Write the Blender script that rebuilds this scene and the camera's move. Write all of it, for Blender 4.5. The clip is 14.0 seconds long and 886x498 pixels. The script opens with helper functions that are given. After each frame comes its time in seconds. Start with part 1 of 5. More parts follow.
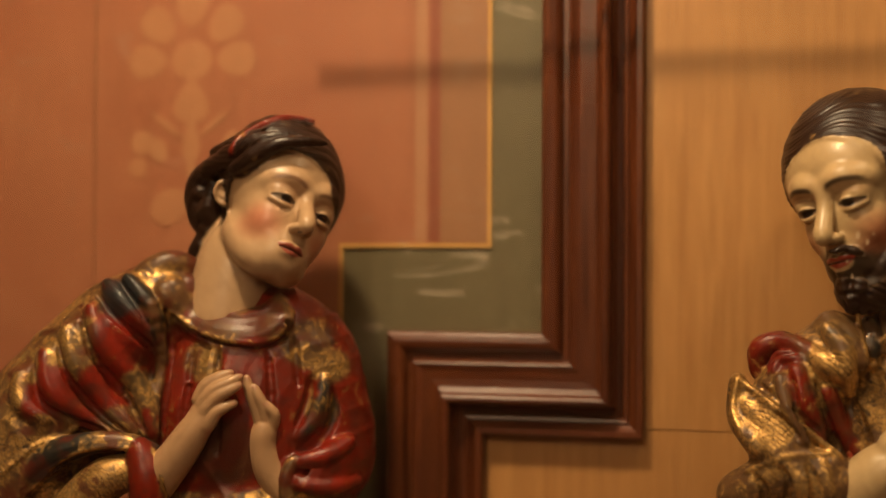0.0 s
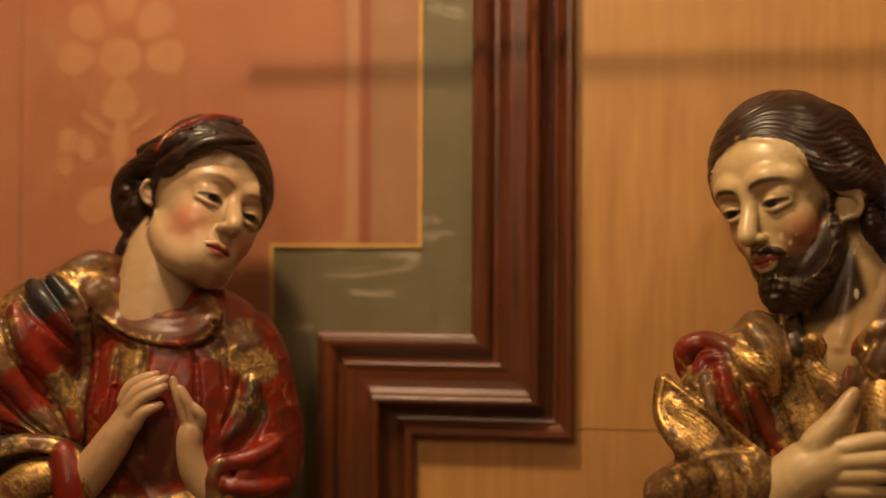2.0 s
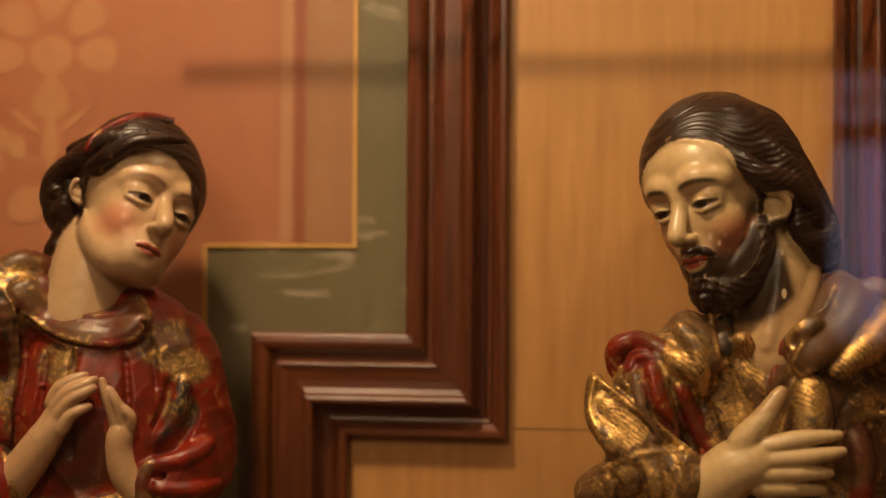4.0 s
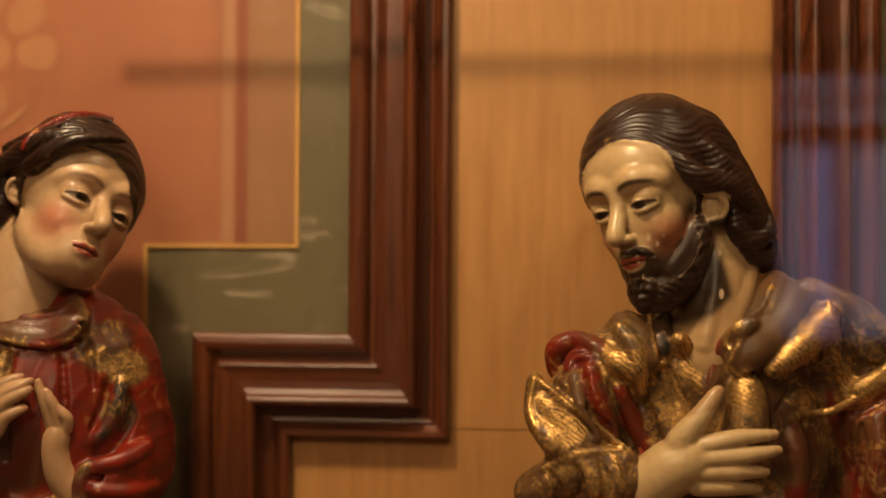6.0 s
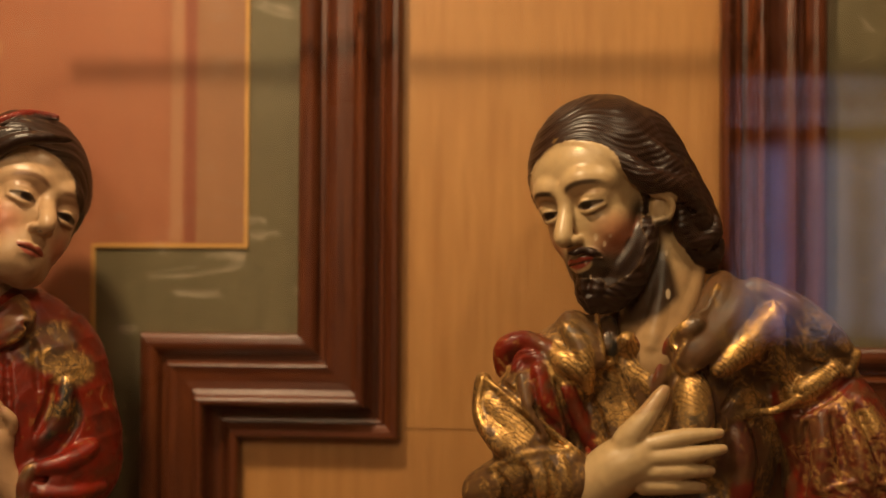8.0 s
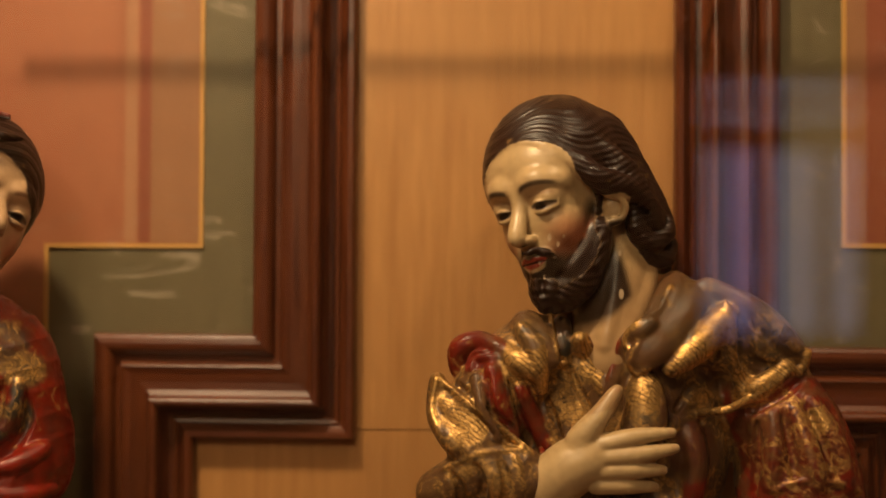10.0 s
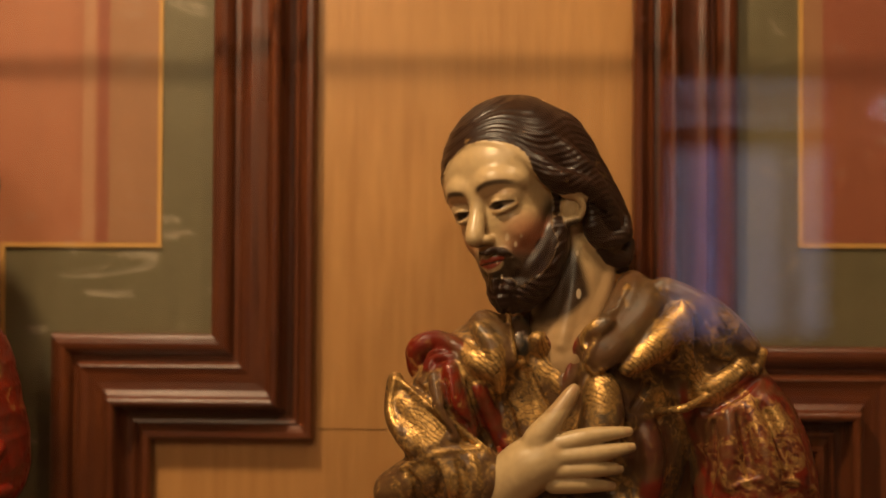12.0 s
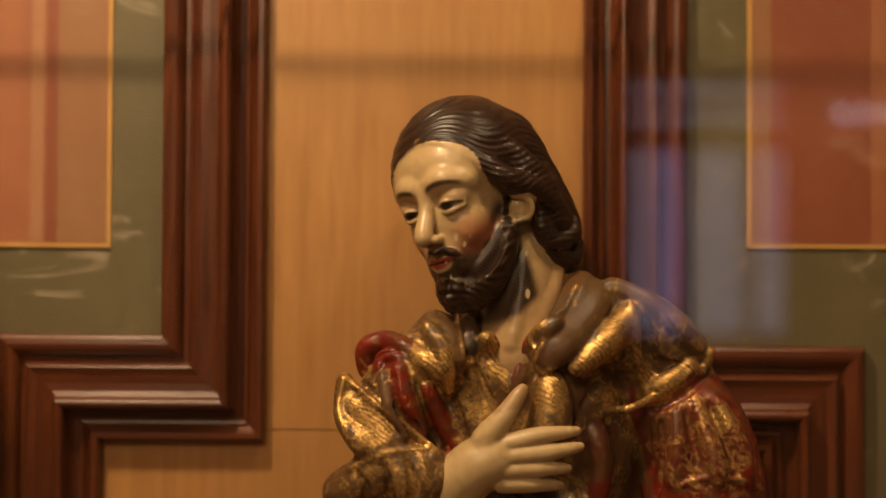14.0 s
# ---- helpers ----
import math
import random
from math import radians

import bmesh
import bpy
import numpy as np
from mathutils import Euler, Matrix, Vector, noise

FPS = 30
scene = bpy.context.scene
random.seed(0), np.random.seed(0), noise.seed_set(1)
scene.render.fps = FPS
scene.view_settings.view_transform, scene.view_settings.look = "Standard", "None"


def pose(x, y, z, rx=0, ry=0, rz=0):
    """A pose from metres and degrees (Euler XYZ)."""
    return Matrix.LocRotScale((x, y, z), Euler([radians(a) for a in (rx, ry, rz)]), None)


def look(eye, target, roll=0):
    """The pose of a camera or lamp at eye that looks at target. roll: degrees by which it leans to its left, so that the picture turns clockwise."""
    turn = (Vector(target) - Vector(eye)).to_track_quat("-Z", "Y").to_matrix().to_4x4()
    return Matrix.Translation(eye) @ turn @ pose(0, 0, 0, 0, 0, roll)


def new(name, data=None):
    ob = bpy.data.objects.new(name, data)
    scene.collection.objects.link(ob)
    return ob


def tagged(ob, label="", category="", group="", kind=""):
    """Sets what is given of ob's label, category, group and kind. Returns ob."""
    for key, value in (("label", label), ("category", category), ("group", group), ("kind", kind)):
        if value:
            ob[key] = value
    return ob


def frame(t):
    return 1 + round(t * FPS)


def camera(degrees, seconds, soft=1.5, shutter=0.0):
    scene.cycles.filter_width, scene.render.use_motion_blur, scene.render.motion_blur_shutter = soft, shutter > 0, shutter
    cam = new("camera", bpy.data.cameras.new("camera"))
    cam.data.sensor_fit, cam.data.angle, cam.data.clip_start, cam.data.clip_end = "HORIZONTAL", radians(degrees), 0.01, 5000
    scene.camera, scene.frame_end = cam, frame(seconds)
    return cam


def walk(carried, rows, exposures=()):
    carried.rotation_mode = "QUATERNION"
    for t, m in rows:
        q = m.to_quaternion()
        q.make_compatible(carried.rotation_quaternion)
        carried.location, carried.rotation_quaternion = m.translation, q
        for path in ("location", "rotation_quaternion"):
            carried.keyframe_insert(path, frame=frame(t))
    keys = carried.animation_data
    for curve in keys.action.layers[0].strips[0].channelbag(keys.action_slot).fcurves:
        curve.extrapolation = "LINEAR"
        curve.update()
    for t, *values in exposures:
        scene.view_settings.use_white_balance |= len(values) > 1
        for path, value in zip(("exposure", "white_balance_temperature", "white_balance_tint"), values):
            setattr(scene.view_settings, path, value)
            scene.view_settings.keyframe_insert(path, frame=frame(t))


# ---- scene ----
cam = camera(38.77, 14.0, soft=1.5)
cam.data.dof.use_dof, cam.data.dof.focus_distance, cam.data.dof.aperture_fstop = True, 1.40, 1.25
# seconds, x, y, z, yaw, pitch, roll
ROWS = [
    (0.0, -0.0001, -0.0000, 1.5000, 12.389, 1.038, -0.286),
    (0.5, 0.0041, 0.0014, 1.5001, 11.847, 1.044, -0.288),
    (1.0, 0.0091, 0.0030, 1.5002, 11.216, 1.048, -0.291),
    (1.5, 0.0137, 0.0043, 1.5003, 10.635, 1.047, -0.294),
    (2.0, 0.0191, 0.0058, 1.5004, 9.935, 1.047, -0.296),
    (2.5, 0.0241, 0.0070, 1.5005, 9.363, 1.054, -0.299),
    (3.0, 0.0291, 0.0081, 1.5006, 8.715, 1.051, -0.302),
    (5.5, 0.0513, 0.0118, 1.5010, 6.241, 1.070, -0.313),
    (6.0, 0.0565, 0.0125, 1.5011, 5.689, 1.073, -0.315),
    (6.5, 0.0609, 0.0129, 1.5012, 5.241, 1.067, -0.317),
    (7.0, 0.0645, 0.0133, 1.5012, 4.816, 1.064, -0.319),
    (7.5, 0.0679, 0.0135, 1.5013, 4.484, 1.069, -0.320),
    (8.0, 0.0725, 0.0138, 1.5014, 3.991, 1.077, -0.323),
    (10.5, 0.0918, 0.0145, 1.5017, 2.176, 1.075, -0.331),
    (11.0, 0.0960, 0.0145, 1.5017, 1.778, 1.059, -0.333),
    (11.5, 0.0997, 0.0145, 1.5018, 1.463, 1.067, -0.335),
    (12.0, 0.1024, 0.0144, 1.5019, 1.213, 1.071, -0.336),
    (12.5, 0.1052, 0.0143, 1.5019, 0.985, 1.078, -0.337),
    (13.0, 0.1101, 0.0142, 1.5020, 0.547, 1.081, -0.339),
    (13.5, 0.1154, 0.0140, 1.5021, 0.090, 1.082, -0.341),
    (14.0, 0.1208, 0.0137, 1.5021, -0.343, 1.083, -0.343),
]
walk(cam, [(t, pose(x, y, z, 90 + pitch, roll, yaw)) for t, x, y, z, yaw, pitch, roll in ROWS])

# ---- light ----
world = bpy.data.worlds.new("world")
scene.world = world
world.use_nodes = True
world.node_tree.nodes["Background"].inputs[0].default_value = (0.9, 0.75, 0.6, 1)
world.node_tree.nodes["Background"].inputs[1].default_value = 0.05
scene.view_settings.exposure = 0.0


def area_lamp(name, eye, target, size, power, colour):
    data = bpy.data.lights.new(name, "AREA")
    data.shape, data.size, data.energy, data.color = "DISK", size, power, colour
    ob = new(name, data)
    ob.matrix_world = look(eye, target)
    return ob


area_lamp("unseen_lamp", (-0.60, 0.70, 3.05), (-0.1, 1.5, 1.5), 0.17, 38, (1.0, 0.73, 0.42))
# broad lamp added behind the viewer as front fill for the faces
area_lamp("unseen_lamp", (-0.55, -0.9, 2.7), (-0.1, 1.5, 1.5), 0.8, 20, (1.0, 0.73, 0.42))
# weaker unseen lamp on the right, evens the light out there
area_lamp("unseen_lamp", (0.70, 0.80, 3.1), (0.3, 1.5, 1.5), 0.17, 10, (1.0, 0.73, 0.42))

# ---- materials ----


class Mat:
    """A node material with a few short cuts."""

    def __init__(self, name):
        self.m = bpy.data.materials.new(name)
        self.m.use_nodes = True
        self.t = self.m.node_tree
        self.n, self.l = self.t.nodes, self.t.links
        self.b = self.n["Principled BSDF"]
        self.out = self.n["Material Output"]
        self.co = self.n.new("ShaderNodeTexCoord").outputs["Object"]

    def link(self, a, b):
        self.l.new(a, b)

    def put(self, sock, v):
        if isinstance(v, (int, float)):
            sock.default_value = v
        elif isinstance(v, tuple):
            sock.default_value = (*v, 1) if len(v) == 3 else v
        else:
            self.l.new(v, sock)

    def mapped(self, scale, turn=(0, 0, 0)):
        m = self.n.new("ShaderNodeMapping")
        m.inputs["Scale"].default_value = scale
        m.inputs["Rotation"].default_value = turn
        self.l.new(self.co, m.inputs[0])
        return m.outputs[0]

    def noise(self, scale, detail=4, rough=0.55, vec=None, distort=0.0):
        t = self.n.new("ShaderNodeTexNoise")
        t.inputs["Scale"].default_value, t.inputs["Detail"].default_value = scale, detail
        t.inputs["Roughness"].default_value, t.inputs["Distortion"].default_value = rough, distort
        self.l.new(vec or self.co, t.inputs["Vector"])
        return t.outputs[0]

    def voronoi(self, scale, feature="F1", vec=None):
        t = self.n.new("ShaderNodeTexVoronoi")
        t.feature = feature
        t.inputs["Scale"].default_value = scale
        self.l.new(vec or self.co, t.inputs["Vector"])
        return t.outputs["Distance"]

    def ramp(self, x, lo, hi, a=0.0, b=1.0):
        r = self.n.new("ShaderNodeMapRange")
        r.inputs[1].default_value, r.inputs[2].default_value = lo, hi
        r.inputs[3].default_value, r.inputs[4].default_value = a, b
        self.l.new(x, r.inputs[0])
        return r.outputs[0]

    def math(self, op, a, b=0.0):
        r = self.n.new("ShaderNodeMath")
        r.operation = op
        self.put(r.inputs[0], a)
        self.put(r.inputs[1], b)
        return r.outputs[0]

    def mix(self, f, a, b, kind="MIX"):
        r = self.n.new("ShaderNodeMix")
        r.data_type, r.blend_type = "RGBA", kind
        self.put(r.inputs[0], f)
        self.put(r.inputs[6], a)
        self.put(r.inputs[7], b)
        return r.outputs[2]

    def bump(self, height, strength=0.3, dist=0.002):
        r = self.n.new("ShaderNodeBump")
        r.inputs["Strength"].default_value, r.inputs["Distance"].default_value = strength, dist
        self.l.new(height, r.inputs["Height"])
        self.l.new(r.outputs[0], self.b.inputs["Normal"])
        return r

    def set(self, colour=None, rough=None, metal=None, spec=None):
        for k, v in (("Base Color", colour), ("Roughness", rough), ("Metallic", metal), ("Specular IOR Level", spec)):
            if v is not None:
                self.put(self.b.inputs[k], v)
        return self


def painted_plaster(name, colour, fade, rough=0.55, scuffed=0.12):
    m = Mat(name)
    big, fine = m.noise(5, 5, 0.6), m.noise(60, 6, 0.7)
    drip = m.noise(9, 4, 0.6, m.mapped((6, 1, 0.7)))
    c = m.mix(m.ramp(big, 0.35, 0.7), colour, fade)
    c = m.mix(m.ramp(drip, 0.45, 0.8, 0, 0.35), c, tuple(v * 0.72 for v in colour))
    c = m.mix(m.ramp(fine, 0.3, 0.75, 0, 0.25), c, tuple(min(1, v * 1.3) for v in fade))
    scuff = m.noise(13, 5, 0.62, m.mapped((0.7, 1, 1.5), (0, 0.5, 0)), 1.6)
    c = m.mix(m.ramp(scuff, 0.60, 0.70, 0, scuffed), c, (0.55, 0.45, 0.33))
    m.set(c, m.ramp(fine, 0.3, 0.7, rough - 0.08, rough + 0.1))
    m.bump(m.math("ADD", fine, m.math("MULTIPLY", big, 3.0)), 0.25, 0.002)
    return m.m


def stained_wood(name, dark, light, rough, along="z", gloss=0.5, scale=1.0):
    m = Mat(name)
    st = {"z": (14, 14, 0.9), "x": (0.9, 14, 14)}[along]
    st = tuple(v * scale for v in st)
    grain = m.noise(7, 6, 0.62, m.mapped(st), 0.4)
    fine = m.noise(26, 4, 0.7, m.mapped(st))
    stain = m.noise(4, 4, 0.5)
    c = m.mix(m.ramp(grain, 0.3, 0.72), dark, light)
    c = m.mix(m.ramp(fine, 0.5, 0.78, 0, 0.4), c, tuple(v * 0.6 for v in dark))
    c = m.mix(m.ramp(stain, 0.4, 0.75, 0, 0.35), c, tuple(v * 0.75 for v in dark))
    m.set(c, m.ramp(stain, 0.3, 0.7, rough - 0.07, rough + 0.1), spec=gloss)
    m.bump(m.math("ADD", grain, fine), 0.2, 0.0012)
    return m.m


RED = painted_plaster("red_distemper", (0.3132, 0.1001, 0.0435), (0.3741, 0.1436, 0.0653))
ORANGE = painted_plaster("salmon_distemper", (0.275, 0.122, 0.054), (0.315, 0.148, 0.066))
OLIVE = painted_plaster("olive_distemper", (0.104, 0.083, 0.039), (0.144, 0.115, 0.057), 0.5, 0.4)
GOLDLINE = painted_plaster("ochre_line", (0.50, 0.26, 0.06), (0.56, 0.31, 0.09))
STENCIL = painted_plaster("faded_stencil", (0.414, 0.1935, 0.0855), (0.387, 0.153, 0.0675))
STRIPE = painted_plaster("pale_stripe", (0.391, 0.187, 0.0935), (0.3655, 0.1615, 0.0765))
MAROON = painted_plaster("brick_stripe", (0.2378, 0.0615, 0.0287), (0.2706, 0.082, 0.0369))
PANEL = stained_wood("honey_panel_wood", (0.3948, 0.1786, 0.0517), (0.5264, 0.2679, 0.0893), 0.42)
FRAME_V = stained_wood("mahogany_upright", (0.058, 0.0135, 0.0045), (0.150, 0.040, 0.012), 0.31)
FRAME_H = stained_wood("mahogany_level", (0.058, 0.0135, 0.0045), (0.150, 0.040, 0.012), 0.31, "x")
LIME = painted_plaster("limewash", (0.5, 0.42, 0.33), (0.55, 0.47, 0.38), 0.8)
STONE = painted_plaster("floor_stone", (0.2, 0.16, 0.12), (0.26, 0.21, 0.16), 0.6)

# ---- mesh helpers ----


def as_object(name, bm, material, parent=None, smooth=False):
    me = bpy.data.meshes.new(name)
    bm.normal_update()
    bm.to_mesh(me)
    bm.free()
    for m in material if isinstance(material, (list, tuple)) else [material]:
        me.materials.append(m)
    if smooth:
        me.polygons.foreach_set("use_smooth", [True] * len(me.polygons))
    ob = new(name, me)
    ob.parent = parent
    return ob


def part(name, bm, material, parent, label="", smooth=False):
    return tagged(as_object(name, bm, material, parent, smooth), label)


def box(x0, x1, y0, y1, z0, z1, bevel=0.0):
    bm = bmesh.new()
    bmesh.ops.create_cube(bm, size=1)
    for v in bm.verts:
        v.co = Vector((x0 + (v.co.x + 0.5) * (x1 - x0), y0 + (v.co.y + 0.5) * (y1 - y0), z0 + (v.co.z + 0.5) * (z1 - z0)))
    if bevel:
        bmesh.ops.bevel(bm, geom=list(bm.edges), offset=bevel, segments=2, affect="EDGES")
    return bm


def slab(outline, y, thick):
    """A thin plate in the x-z plane whose face towards the viewer lies at y."""
    bm = bmesh.new()
    front = [bm.verts.new((x, y, z)) for x, z in outline]
    f = bm.faces.new(front)
    out = bmesh.ops.extrude_face_region(bm, geom=[f])
    for v in out["geom"]:
        if isinstance(v, bmesh.types.BMVert):
            v.co.y += thick
    bmesh.ops.recalc_face_normals(bm, faces=bm.faces)
    return bm


def structure(ob, label, category="wall"):
    return tagged(ob, label, category, kind="structure")


# ---- the retable wall ----
EYE = 1.5
WALL = 1.6
MID = 0.108
structure(as_object("wall_north", box(-3.0, 3.0, WALL, WALL + 0.2, 0.0, 4.2), OLIVE), "olive green painted wall behind the two statues")
TOP = EYE + 1.5
LOW = EYE - 1.0


def mirror(pts, side):
    return pts if side < 0 else [(2 * MID - x, z) for x, z in pts]


for side in (-1, 1):
    g, low_g, step = (-0.293, -0.492, EYE + 0.037) if side < 0 else (-0.303, -0.502, EYE + 0.041)
    joint = -0.845
    red = [(joint, LOW), (low_g, LOW), (low_g, step), (g, step), (g, TOP), (joint, TOP)]
    for field in (red, [(-2.0, LOW), (joint - 0.0018, LOW), (joint - 0.0018, TOP), (-2.0, TOP)]):
        structure(as_object("painted_field", slab(mirror(field, side), WALL - 0.002, 0.006), RED), "worn brick red painted field on the wall")
    w = 0.0055
    line = [(low_g, LOW), (low_g + w, LOW), (low_g + w, step - w), (g + w, step - w), (g + w, TOP), (g, TOP), (g, step), (low_g, step)]
    structure(as_object("trim", slab(mirror(line, side), WALL - 0.0028, 0.004), GOLDLINE), "thin ochre painted border line on the wall", "trim")
    inset = 0.062 if side < 0 else 0.024
    pale = [(g - inset, step + 0.001), (g - 0.001, step + 0.001), (g - 0.001, TOP), (g - inset, TOP)]
    structure(as_object("trim", slab(mirror(pale, side), WALL - 0.0026, 0.003), ORANGE), "salmon painted band along the border", "trim")
    # right side: one wide darker brick band in place of the two stripes
    stripes = ((0.077, 0.063, MAROON), (0.096, 0.080, STRIPE)) if side < 0 else ((0.150, 0.025, MAROON),)
    for a, b, m in stripes:
        band = [(g - a, step + 0.001), (g - b, step + 0.001), (g - b, TOP), (g - a, TOP)]
        structure(as_object("trim", slab(mirror(band, side), WALL - 0.0026, 0.003), m), "brick red stripe on the red field", "trim")


def blob(cx, cz, rx, rz, turn, point=0.0, n=20):
    pts = []
    for i in range(n):
        a = 2 * math.pi * i / n
        x, z = rx * math.cos(a) * (1 - point * math.sin(a)), rz * math.sin(a)
        pts.append((cx + x * math.cos(turn) - z * math.sin(turn), cz + x * math.sin(turn) + z * math.cos(turn)))
    return pts


FX, FZ = -0.703, EYE + 0.287
petals = [(0, 0, 0.030, 0.027, 0, 0)]
for angle, far in ((0, 0.064), (45, 0.068), (90, 0.074), (135, 0.068), (180, 0.064)):
    a = radians(angle)
    petals.append((far * math.cos(a), far * math.sin(a), 0.023, 0.028, a - math.pi / 2, -0.25))
petals += [(0, -0.056, 0.024, 0.03, 0, 0.5), (-0.072, -0.112, 0.017, 0.017, 0, 0), (-0.048, -0.122, 0.013, 0.018, 0.4, 0), (-0.078, -0.146, 0.013, 0.014, 0, 0),
           (0, -0.11, 0.012, 0.03, 0, 0.4), (-0.03, -0.20, 0.03, 0.024, 0.5, 0), (0.03, -0.2, 0.03, 0.024, -0.5, 0), (0.062, -0.115, 0.016, 0.018, 0, 0),
           (-0.036, -0.088, 0.005, 0.026, 0.9, 0), (0.034, -0.086, 0.005, 0.026, -0.9, 0), (0, -0.155, 0.006, 0.035, 0, 0)]
for i, (dx, dz, rx, rz, turn, point) in enumerate(petals):
    structure(as_object("trim", slab(blob(FX + dx, FZ + dz, rx, rz, turn, point), WALL - 0.0023 - 0.00005 * i, 0.002), STENCIL), "faded salmon stencilled petal on the red field", "ornament")


def moulding(path, profile, inner):
    """Runs a moulding profile of (across, proud) along a path of right-angled turns; inner: +1 if across grows to the path's left."""
    bm = bmesh.new()
    rows = []
    n = len(path)
    P = [Vector(p) for p in path]
    for i in range(n):
        d0 = (P[i] - P[i - 1]).normalized() if i else None
        d1 = (P[i + 1] - P[i]).normalized() if i < n - 1 else None
        d0, d1 = d0 or d1, d1 or d0
        n0, n1 = Vector((-d0.y, d0.x)) * inner, Vector((-d1.y, d1.x)) * inner
        mit = (n0 + n1) / (1 + n0.dot(n1))
        rows.append([bm.verts.new((P[i].x + mit.x * o, WALL - h, P[i].y + mit.y * o)) for o, h in profile])
    for i in range(n - 1):
        level = abs(P[i + 1].x - P[i].x) > abs(P[i + 1].y - P[i].y)
        for j in range(len(profile) - 1):
            f = bm.faces.new((rows[i][j], rows[i + 1][j], rows[i + 1][j + 1], rows[i][j + 1]))
            f.material_index = 1 if level else 0
    bmesh.ops.recalc_face_normals(bm, faces=bm.faces)
    return bm


def curve_profile():
    pts = [(0.0, -0.002), (0.0, 0.010)]
    pts += [(0.012 - 0.012 * math.cos(a), 0.010 + 0.009 * math.sin(a)) for a in (0.5, 1.0, 1.57, 2.1, 2.6)]
    pts += [(0.026, 0.010), (0.028, 0.006), (0.034, 0.006), (0.036, 0.012)]
    pts += [(0.041 - 0.005 * math.cos(a), 0.016 + 0.007 * math.sin(a)) for a in (0.3, 0.9, 1.57, 2.2)]
    pts += [(0.050, 0.0200), (0.060, 0.0195), (0.070, 0.0205), (0.0765, 0.026)]
    pts += [(0.0835 - 0.006 * math.cos(a), 0.037 + 0.007 * math.sin(a)) for a in (0.2, 0.7, 1.2, 1.57, 2.0, 2.5, 2.9)]
    pts += [(0.090, 0.028), (0.092, 0.018), (0.097, 0.012), (0.103, 0.011), (0.106, 0.018), (0.110, 0.019), (0.112, 0.016), (0.116, 0.020), (0.121, 0.0265), (0.127, 0.0265), (0.130, 0.022), (0.131, -0.002)]
    return pts


PROFILE = curve_profile()
left_path = [(-0.2215, TOP), (-0.2215, EYE - 0.077), (-0.4235, EYE - 0.077), (-0.4235, LOW)]
right_path = [(0.4355, TOP), (0.4355, EYE - 0.088), (0.659, EYE - 0.088), (0.659, LOW)]
structure(as_object("trim", moulding(left_path, PROFILE, 1), [FRAME_V, FRAME_H], smooth=False), "dark mahogany stepped frame moulding round the panel", "moulding")
structure(as_object("trim", moulding(right_path, PROFILE, -1), [FRAME_V, FRAME_H], smooth=False), "dark mahogany stepped frame moulding round the panel", "moulding")

# honey-coloured boards inside the frame, joined at one level seam
SEAM = EYE - 0.196
for name, a, b in (("panel", SEAM + 0.0006, TOP), ("panel", LOW, SEAM - 0.0006)):
    x0, x1 = (-0.13, 0.345) if a > SEAM else (-0.335, 0.57)
    structure(as_object(name, box(x0, x1, WALL - 0.005, WALL + 0.01, a, b, 0.0006), PANEL), "honey coloured varnished wooden back panel", "panel")

# ---- the room ----
structure(as_object("floor", box(-3.2, 3.2, -4.2, 1.8, -0.1, 0.0), STONE), "dim stone floor of the chapel", "floor")
structure(as_object("ceiling", box(-3.2, 3.2, -4.2, 1.8, 4.2, 4.3), LIME), "limewashed chapel ceiling", "ceiling")
structure(as_object("wall_west", box(-3.2, -3.0, -4.0, 1.6, 0, 4.2), LIME), "limewashed chapel wall")
structure(as_object("wall_east", box(3.0, 3.2, -4.0, 1.6, 0, 4.2), LIME), "limewashed chapel wall")
structure(as_object("wall_south", box(-3.2, 3.2, -4.2, -4.0, 0, 4.2), LIME), "limewashed chapel wall behind the viewer")

# ---- carved statues: solids blended in a field of distances, then skinned ----


